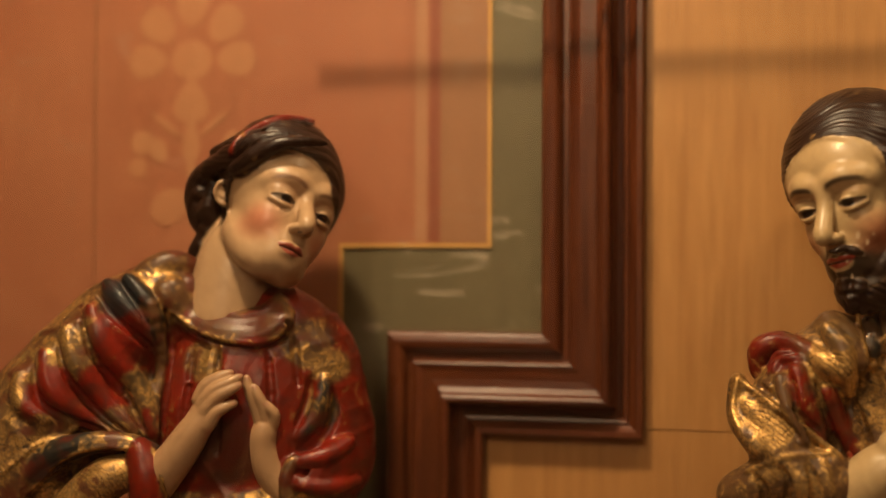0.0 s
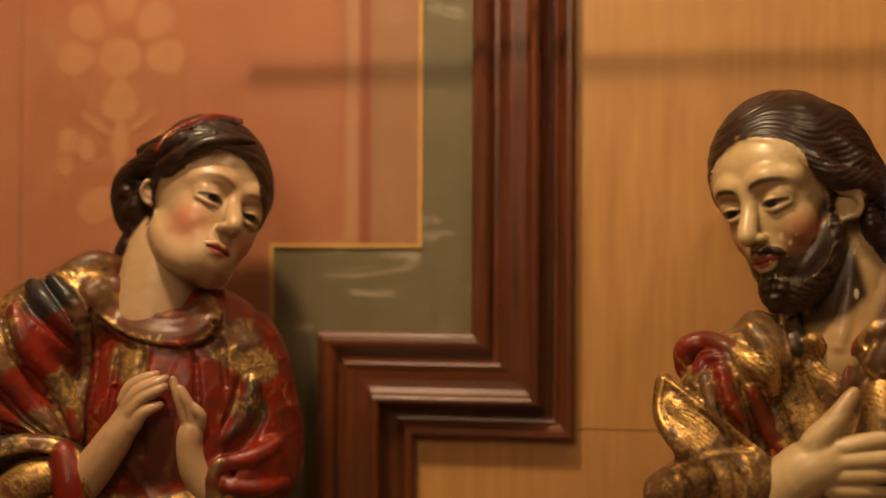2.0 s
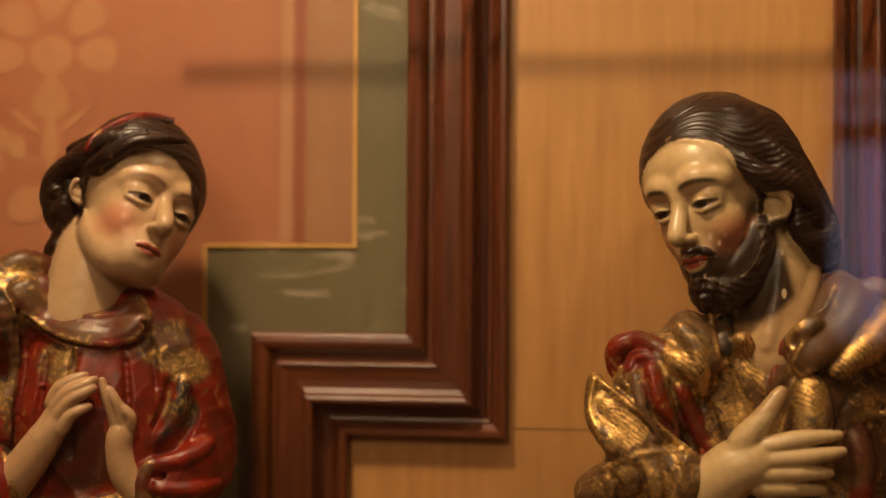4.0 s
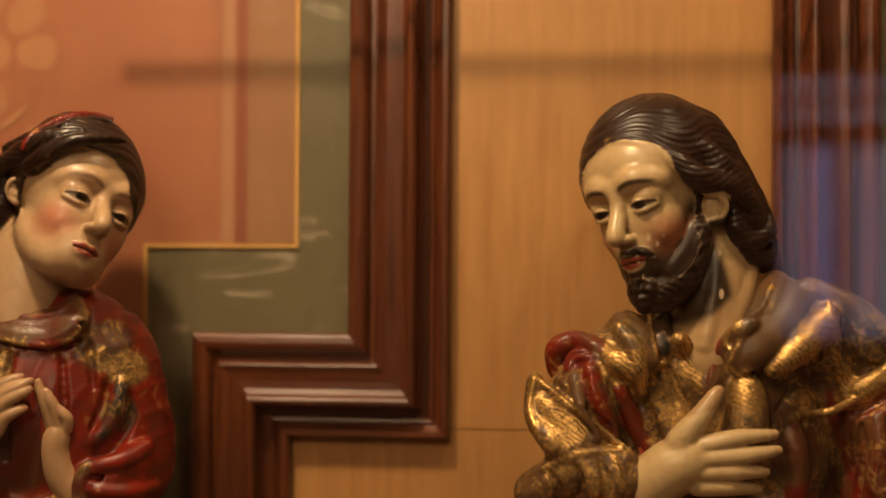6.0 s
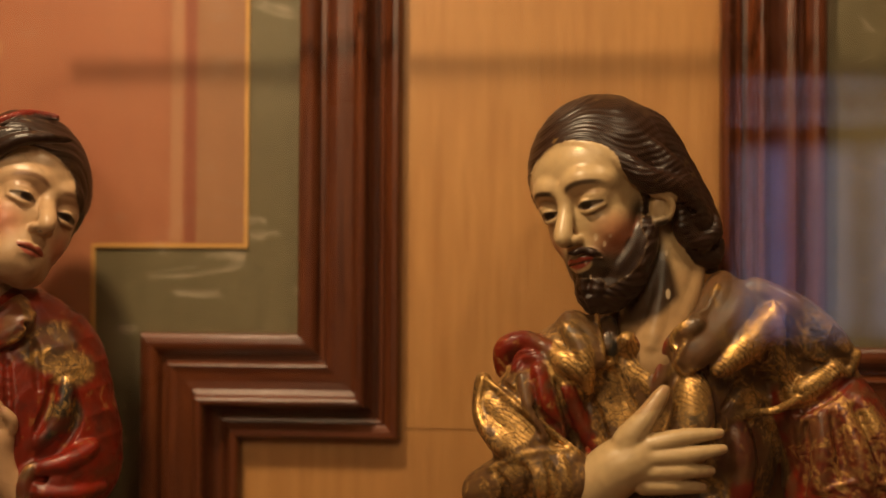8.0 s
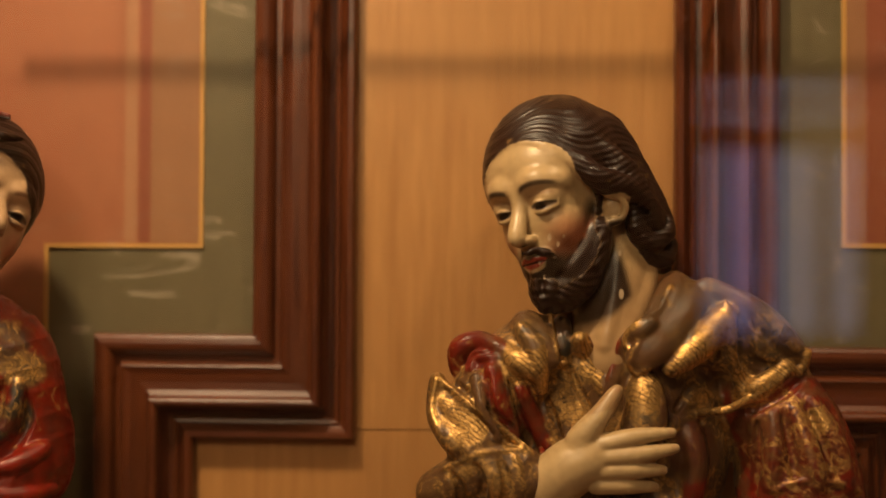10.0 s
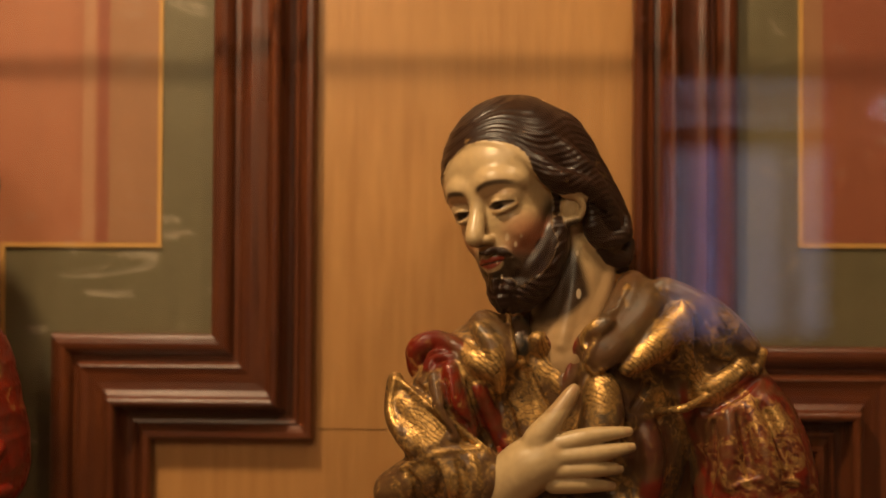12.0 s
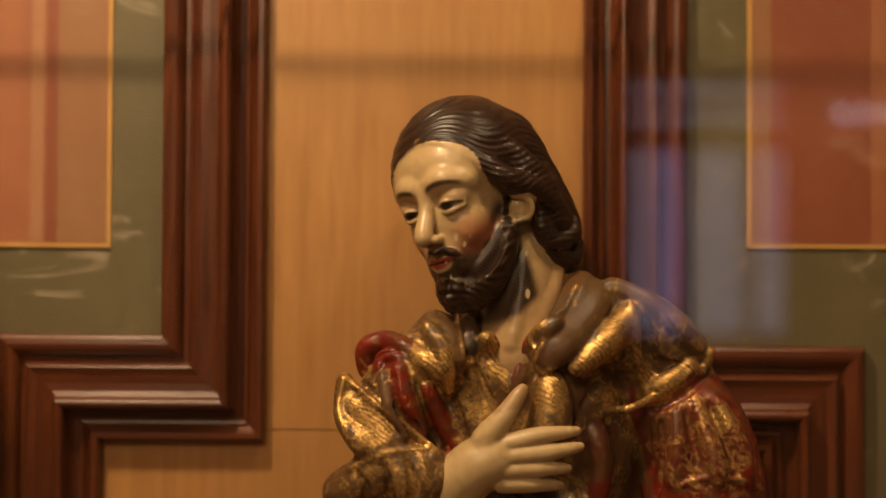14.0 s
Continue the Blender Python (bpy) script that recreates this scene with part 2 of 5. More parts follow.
class Carving:
    """Blends rounded solids in a grid of distances. h: the grid's step in metres."""

    def __init__(self, lo, hi, h, unit, hug=False):
        """unit: metres to which one unit of radius or blending comes; hug: thin strands lie on the surface."""
        self.lo, self.h, self.unit, self.hug = np.array(lo, float), h, unit, hug
        self.n = np.ceil((np.array(hi) - self.lo) / h).astype(int)
        self.d = np.full(self.n, 0.05, np.float32)
        self.m = np.zeros(self.n, np.uint8)

    def region(self, a, b, pad):
        i0 = np.clip(np.floor((np.array(a) - pad - self.lo) / self.h).astype(int), 0, self.n)
        i1 = np.clip(np.ceil((np.array(b) + pad - self.lo) / self.h).astype(int) + 1, 0, self.n)
        sl = tuple(slice(p, q) for p, q in zip(i0, i1))
        ax = [(self.lo[k] + self.h * np.arange(i0[k], i1[k])).astype(np.float32) for k in range(3)]
        return sl, np.meshgrid(*ax, indexing="ij", sparse=True)

    def blend(self, sl, d, k, mat, cut):
        old = self.d[sl].copy()
        if old.size == 0:
            return
        if cut:
            t = np.clip(0.5 - 0.5 * (old + d) / k, 0, 1)
            self.d[sl] = old * (1 - t) - d * t + k * t * (1 - t)
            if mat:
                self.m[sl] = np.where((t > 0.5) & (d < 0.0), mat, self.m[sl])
        else:
            t = np.clip(0.5 + 0.5 * (old - d) / k, 0, 1)
            self.d[sl] = old * (1 - t) + d * t - k * t * (1 - t)
            self.m[sl] = np.where(d < old, mat, self.m[sl])

    def ball(self, c, r, rot=None, k=15, mat=1, cut=False):
        c, r, k = np.array(c, float), np.array(r, float) * np.ones(3) * self.unit, k * self.unit
        R = np.eye(3) if rot is None else np.array(rot)
        ext = np.sqrt(((R * r) ** 2).sum(1))
        sl, (X, Y, Z) = self.region(c - ext, c + ext, 2 * k + 0.006)
        X, Y, Z = X - c[0], Y - c[1], Z - c[2]
        k0 = k1 = 0
        for i in range(3):
            q = X * R[0, i] + Y * R[1, i] + Z * R[2, i]
            k0, k1 = k0 + (q / r[i]) ** 2, k1 + (q / r[i] ** 2) ** 2
        k0, k1 = np.sqrt(k0), np.sqrt(k1) + 1e-6
        self.blend(sl, (k0 * (k0 - 1) / k1).astype(np.float32), k, mat, cut)

    def rod(self, a, b, ra, rb, k=15, mat=1, cut=False):
        a, b = np.array(a, float), np.array(b, float)
        ra, rb, k = ra * self.unit, rb * self.unit, k * self.unit
        rm = max(ra, rb)
        sl, (X, Y, Z) = self.region(np.minimum(a, b) - rm, np.maximum(a, b) + rm, 2 * k + 0.006)
        ab = b - a
        t = ((X - a[0]) * ab[0] + (Y - a[1]) * ab[1] + (Z - a[2]) * ab[2]) / max(ab @ ab, 1e-9)
        t = np.clip(t, 0, 1)
        d = np.sqrt((X - a[0] - t * ab[0]) ** 2 + (Y - a[1] - t * ab[1]) ** 2 + (Z - a[2] - t * ab[2]) ** 2) - (ra + (rb - ra) * t)
        self.blend(sl, d.astype(np.float32), k, mat, cut)

    def strand(self, pts, radii, k=12, mat=1, cut=False, n=5):
        """A bent rod through the points, thick as the radii say."""
        pts = [np.array(p, float) for p in pts]
        radii = list(radii) if isinstance(radii, (list, tuple)) else [radii] * len(pts)
        P = [2 * pts[0] - pts[1]] + pts + [2 * pts[-1] - pts[-2]]
        line, rr = [], []
        for i in range(1, len(P) - 2):
            for s in range(n):
                t = s / n
                line.append(0.5 * (2 * P[i] + (P[i + 1] - P[i - 1]) * t + (2 * P[i - 1] - 5 * P[i] + 4 * P[i + 1] - P[i + 2]) * t * t
                                   + (3 * P[i] - P[i - 1] - 3 * P[i + 1] + P[i + 2]) * t ** 3))
                rr.append(radii[i - 1] * (1 - t) + radii[i] * t)
        line.append(pts[-1])
        rr.append(radii[-1])
        if self.hug and max(radii) <= 20:
            line = self.settle(line, rr, 0.0 if cut else 0.12)
        for p, q, u, v in zip(line, line[1:], rr, rr[1:]):
            self.rod(p, q, u, v, k, mat, cut)

    def settle(self, line, radii, sink):
        """Lays a thin ridge or groove on the front of what is already carved."""
        y = []
        for p, r in zip(line, radii):
            i, _, k = np.rint((p - self.lo) / self.h).astype(int)
            hit = np.nonzero(self.d[i, :, k] < 0)[0] if 0 <= i < self.n[0] and 0 <= k < self.n[2] else []
            front = self.lo[1] + self.h * hit[0] + sink * r * self.unit if len(hit) else p[1]
            y.append(front if abs(front - p[1]) < 0.04 else p[1])
        y = np.convolve(np.pad(y, 2, mode="edge"), np.ones(5) / 5, "valid")
        return [np.array((p[0], v, p[2])) for p, v in zip(line, y)]

    def ripple(self, mats, fn):
        """Adds fn(X, Y, Z) to the distances near the surface of the given paints."""
        idx = np.nonzero(np.isin(self.m, mats) & (np.abs(self.d) < 0.012))
        p = self.lo[:, None] + self.h * np.array(idx)
        self.d[idx] += fn(*p).astype(np.float32)

    def skin(self):
        """Vertices, quads and paint numbers of the zero surface (surface nets)."""
        s = self.d < 0
        corners = [(i, j, k) for i in (0, 1) for j in (0, 1) for k in (0, 1)]
        nx, ny, nz = self.n - 1
        cnt = np.zeros((nx, ny, nz), np.uint8)
        for i, j, k in corners:
            cnt += s[i:i + nx, j:j + ny, k:k + nz]
        cells = np.array(np.nonzero((cnt > 0) & (cnt < 8))).T
        ids = np.full((nx, ny, nz), -1, np.int32)
        ids[tuple(cells.T)] = np.arange(len(cells))
        val = {c: self.d[tuple((cells + c).T)] for c in corners}
        acc, num = np.zeros((len(cells), 3)), np.zeros(len(cells))
        for a in corners:
            for ax in range(3):
                if a[ax]:
                    continue
                b = tuple(1 if q == ax else a[q] for q in range(3))
                va, vb = val[a], val[b]
                hit = (va < 0) != (vb < 0)
                t = np.where(hit, va / np.where(hit, va - vb, 1), 0)
                p = np.array(a, float)[None, :].repeat(len(cells), 0)
                p[:, ax] += t
                acc[hit] += p[hit]
                num[hit] += 1
        verts = self.lo + self.h * (cells + acc / num[:, None])
        near = np.clip(np.rint((verts - self.lo) / self.h).astype(int), 0, self.n - 1)
        best, paint = np.full(len(cells), 9.0), self.m[tuple(near.T)]
        for c in corners:
            inside = (val[c] < 0) & (np.abs(val[c]) < best)
            best = np.where(inside, np.abs(val[c]), best)
            paint = np.where(inside, self.m[tuple((cells + c).T)], paint)
        quads = []
        for ax in range(3):
            o = [q for q in range(3) if q != ax]
            sl0, sl1 = [slice(1, -1)] * 3, [slice(1, -1)] * 3
            sl0[ax], sl1[ax] = slice(0, -1), slice(1, None)
            change = s[tuple(sl0)] != s[tuple(sl1)]
            e = np.array(np.nonzero(change)).T
            e[:, o] += 1
            inside = s[tuple(e.T)]
            ring = []
            for du, dv in ((0, 0), (1, 0), (1, 1), (0, 1)):
                c = e.copy()
                c[:, o[0]] -= du
                c[:, o[1]] -= dv
                ring.append(ids[tuple(np.minimum(c, self.n - 2).T)])
            q = np.stack(ring, 1)
            flip = inside if ax == 1 else ~inside
            q[flip] = q[flip][:, ::-1]
            quads.append(q)
        quads = np.concatenate(quads)
        return verts, quads[(quads >= 0).all(1)], paint


def turn_matrix(yaw, pitch, roll):
    return np.array((pose(0, 0, 0, 0, 0, yaw) @ pose(0, 0, 0, pitch) @ pose(0, 0, 0, 0, roll)).to_3x3())


# chisel units of the two statues, in metres
WU, MU = 0.000681, 0.000652
# the dark paint serves dark cloth, and shade coloured into cut grooves
SKIN_PAINT, HAIR_PAINT, ROBE_PAINT, RED_PAINT, GILT_PAINT, DARK_AND_SHADE_PAINT, BROWN_PAINT = 1, 2, 3, 4, 5, 6, 7


class Head:
    """A carved head: local axes side, forward, up in units of the head's height."""

    def __init__(self, carving, centre, yaw, pitch, roll, height, wide=1.0):
        self.c, self.o, self.H, self.U = carving, np.array(centre), height, height / carving.unit
        self.s = np.array((wide, wide, 1.0))
        self.R = turn_matrix(yaw, pitch, roll)

    def at(self, l, a, u):
        return self.o + self.R @ (np.array((l, a, u)) * self.s * self.H)

    def local(self, p):
        return (np.asarray(p) - self.o) @ self.R / (self.H * self.s)

    def ball(self, p, r, k=0.04, mat=SKIN_PAINT, cut=False, turn=(0, 0, 0)):
        R = self.R @ turn_matrix(*turn)
        self.c.ball(self.at(*p), np.array(r) * self.s * self.U, R, k * self.U, mat, cut)

    def strand(self, pts, r, k=0.03, mat=SKIN_PAINT, cut=False):
        r = [v * self.U for v in r] if isinstance(r, (list, tuple)) else r * self.U
        self.c.strand([self.at(*p) for p in pts], r, k * self.U, mat, cut)

    def face(self, drop=0.0):
        """drop: how far eyes and brows sit below the usual line."""
        b, s, d = self.ball, self.strand, drop
        b((0, 0.10, -0.08), (0.225, 0.255, 0.35), 0.06)
        b((0, 0.15, 0.15), (0.265, 0.205, 0.20), 0.08)
        b((0, 0.23, -0.345), (0.10, 0.11, 0.085), 0.10)
        for e in (-1, 1):
            s([(e * 0.20, 0.0, -0.19), (e * 0.125, 0.12, -0.32), (e * 0.05, 0.21, -0.36)], [0.055, 0.06, 0.06], 0.08)
            b((e * 0.13, 0.195, -0.14), (0.092, 0.11, 0.13), 0.08)
            s([(e * 0.035, 0.330, 0.080 + d), (e * 0.12, 0.320, 0.110 + d), (e * 0.21, 0.24, 0.075 + d)], [0.008, 0.008, 0.006], 0.09)
            b((e * 0.118, 0.420, 0.008 + d), (0.080, 0.058, 0.042), 0.07, cut=True)
            b((e * 0.130, 0.266, -0.004 + d), (0.080, 0.082, 0.058), 0.03)
            # upper lid, drawn down over the ball, its fold, and the lower lid
            b((e * 0.131, 0.270, 0.022 + d), (0.083, 0.080, 0.048), 0.024)
            s([(e * 0.062, 0.318, -0.014 + d), (e * 0.125, 0.357, 0.002 + d), (e * 0.205, 0.292, -0.014 + d)], [0.006, 0.009, 0.006], 0.008)
            s([(e * 0.066, 0.318, -0.036 + d), (e * 0.130, 0.342, -0.052 + d), (e * 0.202, 0.292, -0.034 + d)], [0.004, 0.006, 0.004], 0.022)
            b((e * 0.040, 0.385, -0.186), (0.027, 0.042, 0.026), 0.022)
            b((e * 0.022, 0.425, -0.216), (0.011, 0.020, 0.009), 0.008, cut=True)
        s([(0, 0.340, 0.07 + d), (0, 0.350, 0.0 + d), (0, 0.400, -0.10), (0, 0.446, -0.172)], [0.026, 0.024, 0.029, 0.032], 0.034)
        b((0, 0.405, -0.200), (0.020, 0.040, 0.018), 0.02)
        b((0, 0.255, -0.285), (0.12, 0.095, 0.10), 0.07)
        b((0, 0.385, -0.248), (0.012, 0.02, 0.025), 0.02, cut=True)
        for e in (-1, 1):
            s([(0, 0.362, -0.287), (e * 0.028, 0.360, -0.282), (e * 0.06, 0.340, -0.291), (e * 0.086, 0.306, -0.300)], [0.010, 0.013, 0.010, 0.004], 0.014)
        s([(-0.06, 0.320, -0.314), (0, 0.350, -0.327), (0.06, 0.320, -0.314)], [0.006, 0.017, 0.006], 0.016)
        s([(-0.10, 0.312, -0.302), (0, 0.384, -0.308), (0.10, 0.312, -0.302)], [0.003, 0.005, 0.003], 0.007, cut=True)
        b((0, 0.395, -0.372), (0.075, 0.045, 0.022), 0.045, cut=True)


def smooth_step(x, lo, hi):
    t = np.clip((x - lo) / (hi - lo), 0, 1)
    return t * t * (3 - 2 * t)


def dab(p, c, r):
    """1 at the dab's middle, 0 past its radii."""
    q = np.sqrt((((p - np.array(c)) / np.array(r)) ** 2).sum(1))
    return 1 - smooth_step(q, 0.7, 1.0)


def lay(col, mask, paint):
    col[:] = col * (1 - mask[:, None]) + np.array(paint)[None, :] * mask[:, None]


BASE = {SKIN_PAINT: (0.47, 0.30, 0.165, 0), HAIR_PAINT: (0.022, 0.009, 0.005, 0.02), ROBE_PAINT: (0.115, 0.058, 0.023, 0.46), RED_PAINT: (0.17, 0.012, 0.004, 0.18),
        GILT_PAINT: (0.16, 0.085, 0.028, 0.8), DARK_AND_SHADE_PAINT: (0.022, 0.02, 0.016, 0.18), BROWN_PAINT: (0.115, 0.055, 0.023, 0.20), 0: (0.1, 0.06, 0.03, 0.2)}


def paint_face(p, col, skin, brow, lip, blush, drop=0.0):
    """Eyes, brows, lips and blush on the skin, in the head's own axes."""
    front = smooth_step(p[:, 1], 0.12, 0.2)
    for e in (-1, 1):
        lay(col, skin * 0.6 * (1 - smooth_step(np.sqrt((((p - np.array((e * 0.18, 0.24, -0.19))) / np.array((0.16, 0.22, 0.15))) ** 2).sum(1)), 0.1, 1.0)), (*blush, 0))
        s, z = e * p[:, 0], p[:, 2] - drop
        arc = 0.098 - 2.6 * (s - 0.13) ** 2
        ends = smooth_step(s, 0.028, 0.06) * (1 - smooth_step(s, 0.20, 0.245)) * front
        lay(col, skin * 0.92 * ends * (1 - smooth_step(np.abs(z - arc), 0.005, 0.020)), (*brow, 0))
        lay(col, skin * 0.30 * ends * (1 - smooth_step(np.abs(z - arc + 0.045), 0.0, 0.05)), (0.30, 0.14, 0.075, 0))
        # the opening between the lids
        u = np.clip((s - 0.064) / 0.14, 0, 1)
        swell = 4 * u * (1 - u)
        top, low = -0.020 + 0.012 * swell, -0.022 - 0.019 * swell
        inside = (s > 0.064) * (s < 0.204) * front
        eye = inside * smooth_step(top - z, -0.003, 0.002) * smooth_step(z - low, -0.003, 0.002)
        lay(col, skin * eye, (0.20, 0.135, 0.08, 0))
        iris = 1 - smooth_step(np.sqrt((s - 0.122) ** 2 + (z + 0.022) ** 2), 0.028, 0.036)
        lay(col, skin * eye * iris, (0.012, 0.007, 0.005, 0))
        lay(col, skin * 0.92 * inside * (1 - smooth_step(np.abs(z - top - 0.003), 0.003, 0.009)), (0.030, 0.013, 0.008, 0))
        lay(col, skin * 0.3 * inside * (1 - smooth_step(np.abs(z - low), 0.002, 0.009)), (0.13, 0.055, 0.03, 0))
        lay(col, skin * 0.45 * inside * (1 - smooth_step(np.abs(z - top - 0.052), 0.002, 0.010)), (0.22, 0.10, 0.05, 0))
        lay(col, skin * 0.8 * dab(p, (e * 0.022, 0.42, -0.214), (0.014, 0.035, 0.009)), (0.05, 0.018, 0.010, 0))
    s = np.abs(p[:, 0])
    bow = -0.283 - 0.8 * s ** 2 - 0.10 * s + 0.012 * smooth_step(s, 0.0, 0.03)
    under = -0.338 + 5.5 * s ** 2
    mouth = (s < 0.086) * front * smooth_step(bow - p[:, 2], -0.003, 0.005) * smooth_step(p[:, 2] - under, -0.003, 0.008)
    lay(col, skin * 0.95 * mouth, (*lip, 0))
    lay(col, skin * dab(p, (0, 0.36, -0.306), (0.09, 0.10, 0.006)), (0.07, 0.016, 0.010, 0))


def statue(name, carvings, material, label, paint):
    V, Q, C, start = [], [], [], 0
    for c in carvings:
        v, q, m = c.skin()
        col = np.array([BASE[i] for i in range(8)])[m]
        # paint runs a little at the edges: soften it once along the mesh
        for _ in range(2):
            acc, num = col.copy(), np.ones(len(v))
            for a in range(4):
                np.add.at(acc, q[:, a], col[q[:, a - 1]])
                np.add.at(num, q[:, a], 1)
            col = acc / num[:, None]
        paint(v, m, col)
        V.append(v), Q.append(q + start), C.append(col)
        start += len(v)
    V, Q, C = np.concatenate(V), np.concatenate(Q), np.concatenate(C)
    me = bpy.data.meshes.new(name)
    me.vertices.add(len(V))
    me.vertices.foreach_set("co", V.astype(np.float32).ravel())
    me.loops.add(len(Q) * 4)
    me.loops.foreach_set("vertex_index", Q.astype(np.int32).ravel())
    me.polygons.add(len(Q))
    me.polygons.foreach_set("loop_start", np.arange(0, len(Q) * 4, 4, dtype=np.int32))
    me.polygons.foreach_set("use_smooth", np.ones(len(Q), bool))
    me.update(calc_edges=True)
    at = me.attributes.new("polychromy", "FLOAT_COLOR", "POINT")
    at.data.foreach_set("color", C.astype(np.float32).ravel())
    me.materials.append(material)
    return tagged(new(name, me), label, "statue")


def polychrome(name, worn):
    """Paint over gold leaf on carved wood: the leaf shows where the paint is rubbed through."""
    m = Mat(name)
    a = m.n.new("ShaderNodeAttribute")
    a.attribute_name = "polychromy"
    big, mid, fine = m.noise(26, 4, 0.6, None, 0.6), m.noise(90, 4, 0.6, None, 1.2), m.noise(320, 4, 0.7)
    crack = m.ramp(m.voronoi(75, "DISTANCE_TO_EDGE", m.mapped((1, 1, 1.6))), 0.0, 0.045)
    robe = m.ramp(a.outputs["Alpha"], 0.03, 0.10)
    rub = m.math("ADD", m.math("MULTIPLY", m.ramp(mid, 0.36, 0.64), 0.60), m.math("MULTIPLY", m.ramp(big, 0.34, 0.66), 0.52))
    leaf = m.math("SUBTRACT", m.math("MULTIPLY", a.outputs["Alpha"], 1.2), rub)
    leaf = m.ramp(leaf, -0.12, 0.30)
    tone = m.mix(m.ramp(mid, 0.38, 0.66, 0, 0.4), a.outputs["Color"], (0.62, 0.56, 0.5), "MULTIPLY")
    tone = m.mix(m.math("MULTIPLY", m.ramp(big, 0.5, 0.58), m.math("MULTIPLY", robe, 0.7)), tone, worn)
    tone = m.mix(m.math("MULTIPLY", m.ramp(mid, 0.58, 0.64), m.math("MULTIPLY", robe, 0.5)), tone, (0.016, 0.013, 0.011))
    tone = m.mix(m.ramp(fine, 0.58, 0.72, 0, 0.2), tone, (0.35, 0.28, 0.2), "MULTIPLY")
    gold = m.mix(m.ramp(fine, 0.35, 0.65), (0.74, 0.43, 0.135), (0.36, 0.20, 0.064))
    gold = m.mix(m.math("MULTIPLY", m.math("SUBTRACT", 1.0, crack), 0.8), gold, (0.05, 0.025, 0.012))
    lines = m.n.new("ShaderNodeTexWave")
    lines.wave_type, lines.bands_direction = "BANDS", "DIAGONAL"
    lines.inputs["Scale"].default_value, lines.inputs["Distortion"].default_value, lines.inputs["Detail Scale"].default_value = 85, 5.0, 0.6
    m.link(m.co, lines.inputs["Vector"])
    incised = m.math("MULTIPLY", m.ramp(lines.outputs["Fac"], 0.15, 0.45, 1, 0), m.ramp(big, 0.42, 0.55))
    gold = m.mix(m.math("MULTIPLY", incised, 0.55), gold, (0.07, 0.034, 0.015))
    wash = m.noise(38, 5, 0.65, None, 0.5)
    gold = m.mix(m.ramp(wash, 0.48, 0.66, 0, 0.4), gold, (0.12, 0.062, 0.026))
    age = m.ramp(m.voronoi(26, "DISTANCE_TO_EDGE", m.mapped((1.4, 1, 0.6))), 0.0, 0.012, 0.35, 0.0)
    tone = m.mix(m.math("MULTIPLY", age, m.ramp(big, 0.45, 0.6)), tone, (0.12, 0.07, 0.04))
    rough = m.math("ADD", m.ramp(mid, 0.3, 0.7, 0.28, 0.42), m.math("ADD", m.math("MULTIPLY", robe, -0.06), m.math("MULTIPLY", leaf, 0.09)))
    m.set(m.mix(leaf, tone, gold), rough, m.math("MULTIPLY", leaf, 0.72), m.math("SUBTRACT", m.math("SUBTRACT", 0.45, m.ramp(a.outputs["Alpha"], 0.004, 0.016, 0, 0.14)), m.math("MULTIPLY", robe, -0.02)))
    dots = m.voronoi(300)
    h = m.math("ADD", m.math("MULTIPLY", mid, m.math("ADD", m.math("MULTIPLY", robe, 0.42), 0.13)), m.math("MULTIPLY", fine, m.math("ADD", m.math("MULTIPLY", robe, 0.25), 0.12)))
    h = m.math("ADD", h, m.math("MULTIPLY", m.math("MULTIPLY", dots, leaf), 0.35))
    h = m.math("ADD", h, m.math("MULTIPLY", robe, m.math("ADD", m.math("MULTIPLY", big, 0.5), m.math("MULTIPLY", m.math("MULTIPLY", incised, leaf), -0.15))))
    m.bump(h, 0.50, 0.0018)
    return m.m


POLY_W = polychrome("worn_polychrome_red", (0.10, 0.014, 0.007))
POLY_M = polychrome("worn_polychrome_gold", (0.10, 0.045, 0.018))

# ---- the kneeling woman ----


def folds(x, y, z):
    a = 40 * x + 20 * z + 2.2 * np.sin(17 * z + 2 * np.sin(13 * x)) + 20 * y
    b = 95 * x - 60 * z + 2.5 * np.sin(24 * x + 19 * z)
    return -0.0022 * (1 - np.abs(np.sin(a))) ** 2 - 0.0010 * (1 - np.abs(np.sin(b))) ** 2


wh = Carving((-0.69, 1.30, 1.40), (-0.42, 1.60, 1.71), 0.0011, WU)
W_HEAD = Head(wh, (-0.5246, 1.44, 1.5705), 231.0, 7.86, -24.86, 0.2103)
wh.ball((-0.5204, 1.4507, 1.6029), (111, 118, 127), None, 5, HAIR_PAINT)
wh.ball((-0.4959, 1.3801, 1.5601), (108, 120, 120), None, 6, SKIN_PAINT, True)
wh.ball((-0.5191, 1.4510, 1.6009), (104, 110, 119), None, 4)
wh.strand([(-0.5614, 1.4364, 1.5340), (-0.5709, 1.4302, 1.4998), (-0.5760, 1.4257, 1.4591), (-0.5794, 1.4242, 1.4252)], [58, 63, 67, 72], 14)
W_HEAD.face(-0.024)
# cheek and jaw, fuller than a bare skull
wh.ball((-0.5156, 1.4227, 1.5552), (64, 60, 72), None, 26)
wh.ball((-0.4871, 1.4344, 1.5475), (34, 42, 50), None, 22)
# ear under the hair
wh.ball((-0.5746, 1.3985, 1.5912), (12, 14, 22), None, 5)
wh.strand([(-0.5665, 1.3923, 1.6034), (-0.5744, 1.3893, 1.6039), (-0.5801, 1.3896, 1.5940), (-0.5783, 1.3923, 1.5842), (-0.5715, 1.3931, 1.5789)], [3, 3.5, 3.5, 3.5, 5], 3)
wh.ball((-0.5698, 1.3869, 1.5938), (6, 7, 10), None, 3, SKIN_PAINT, True)
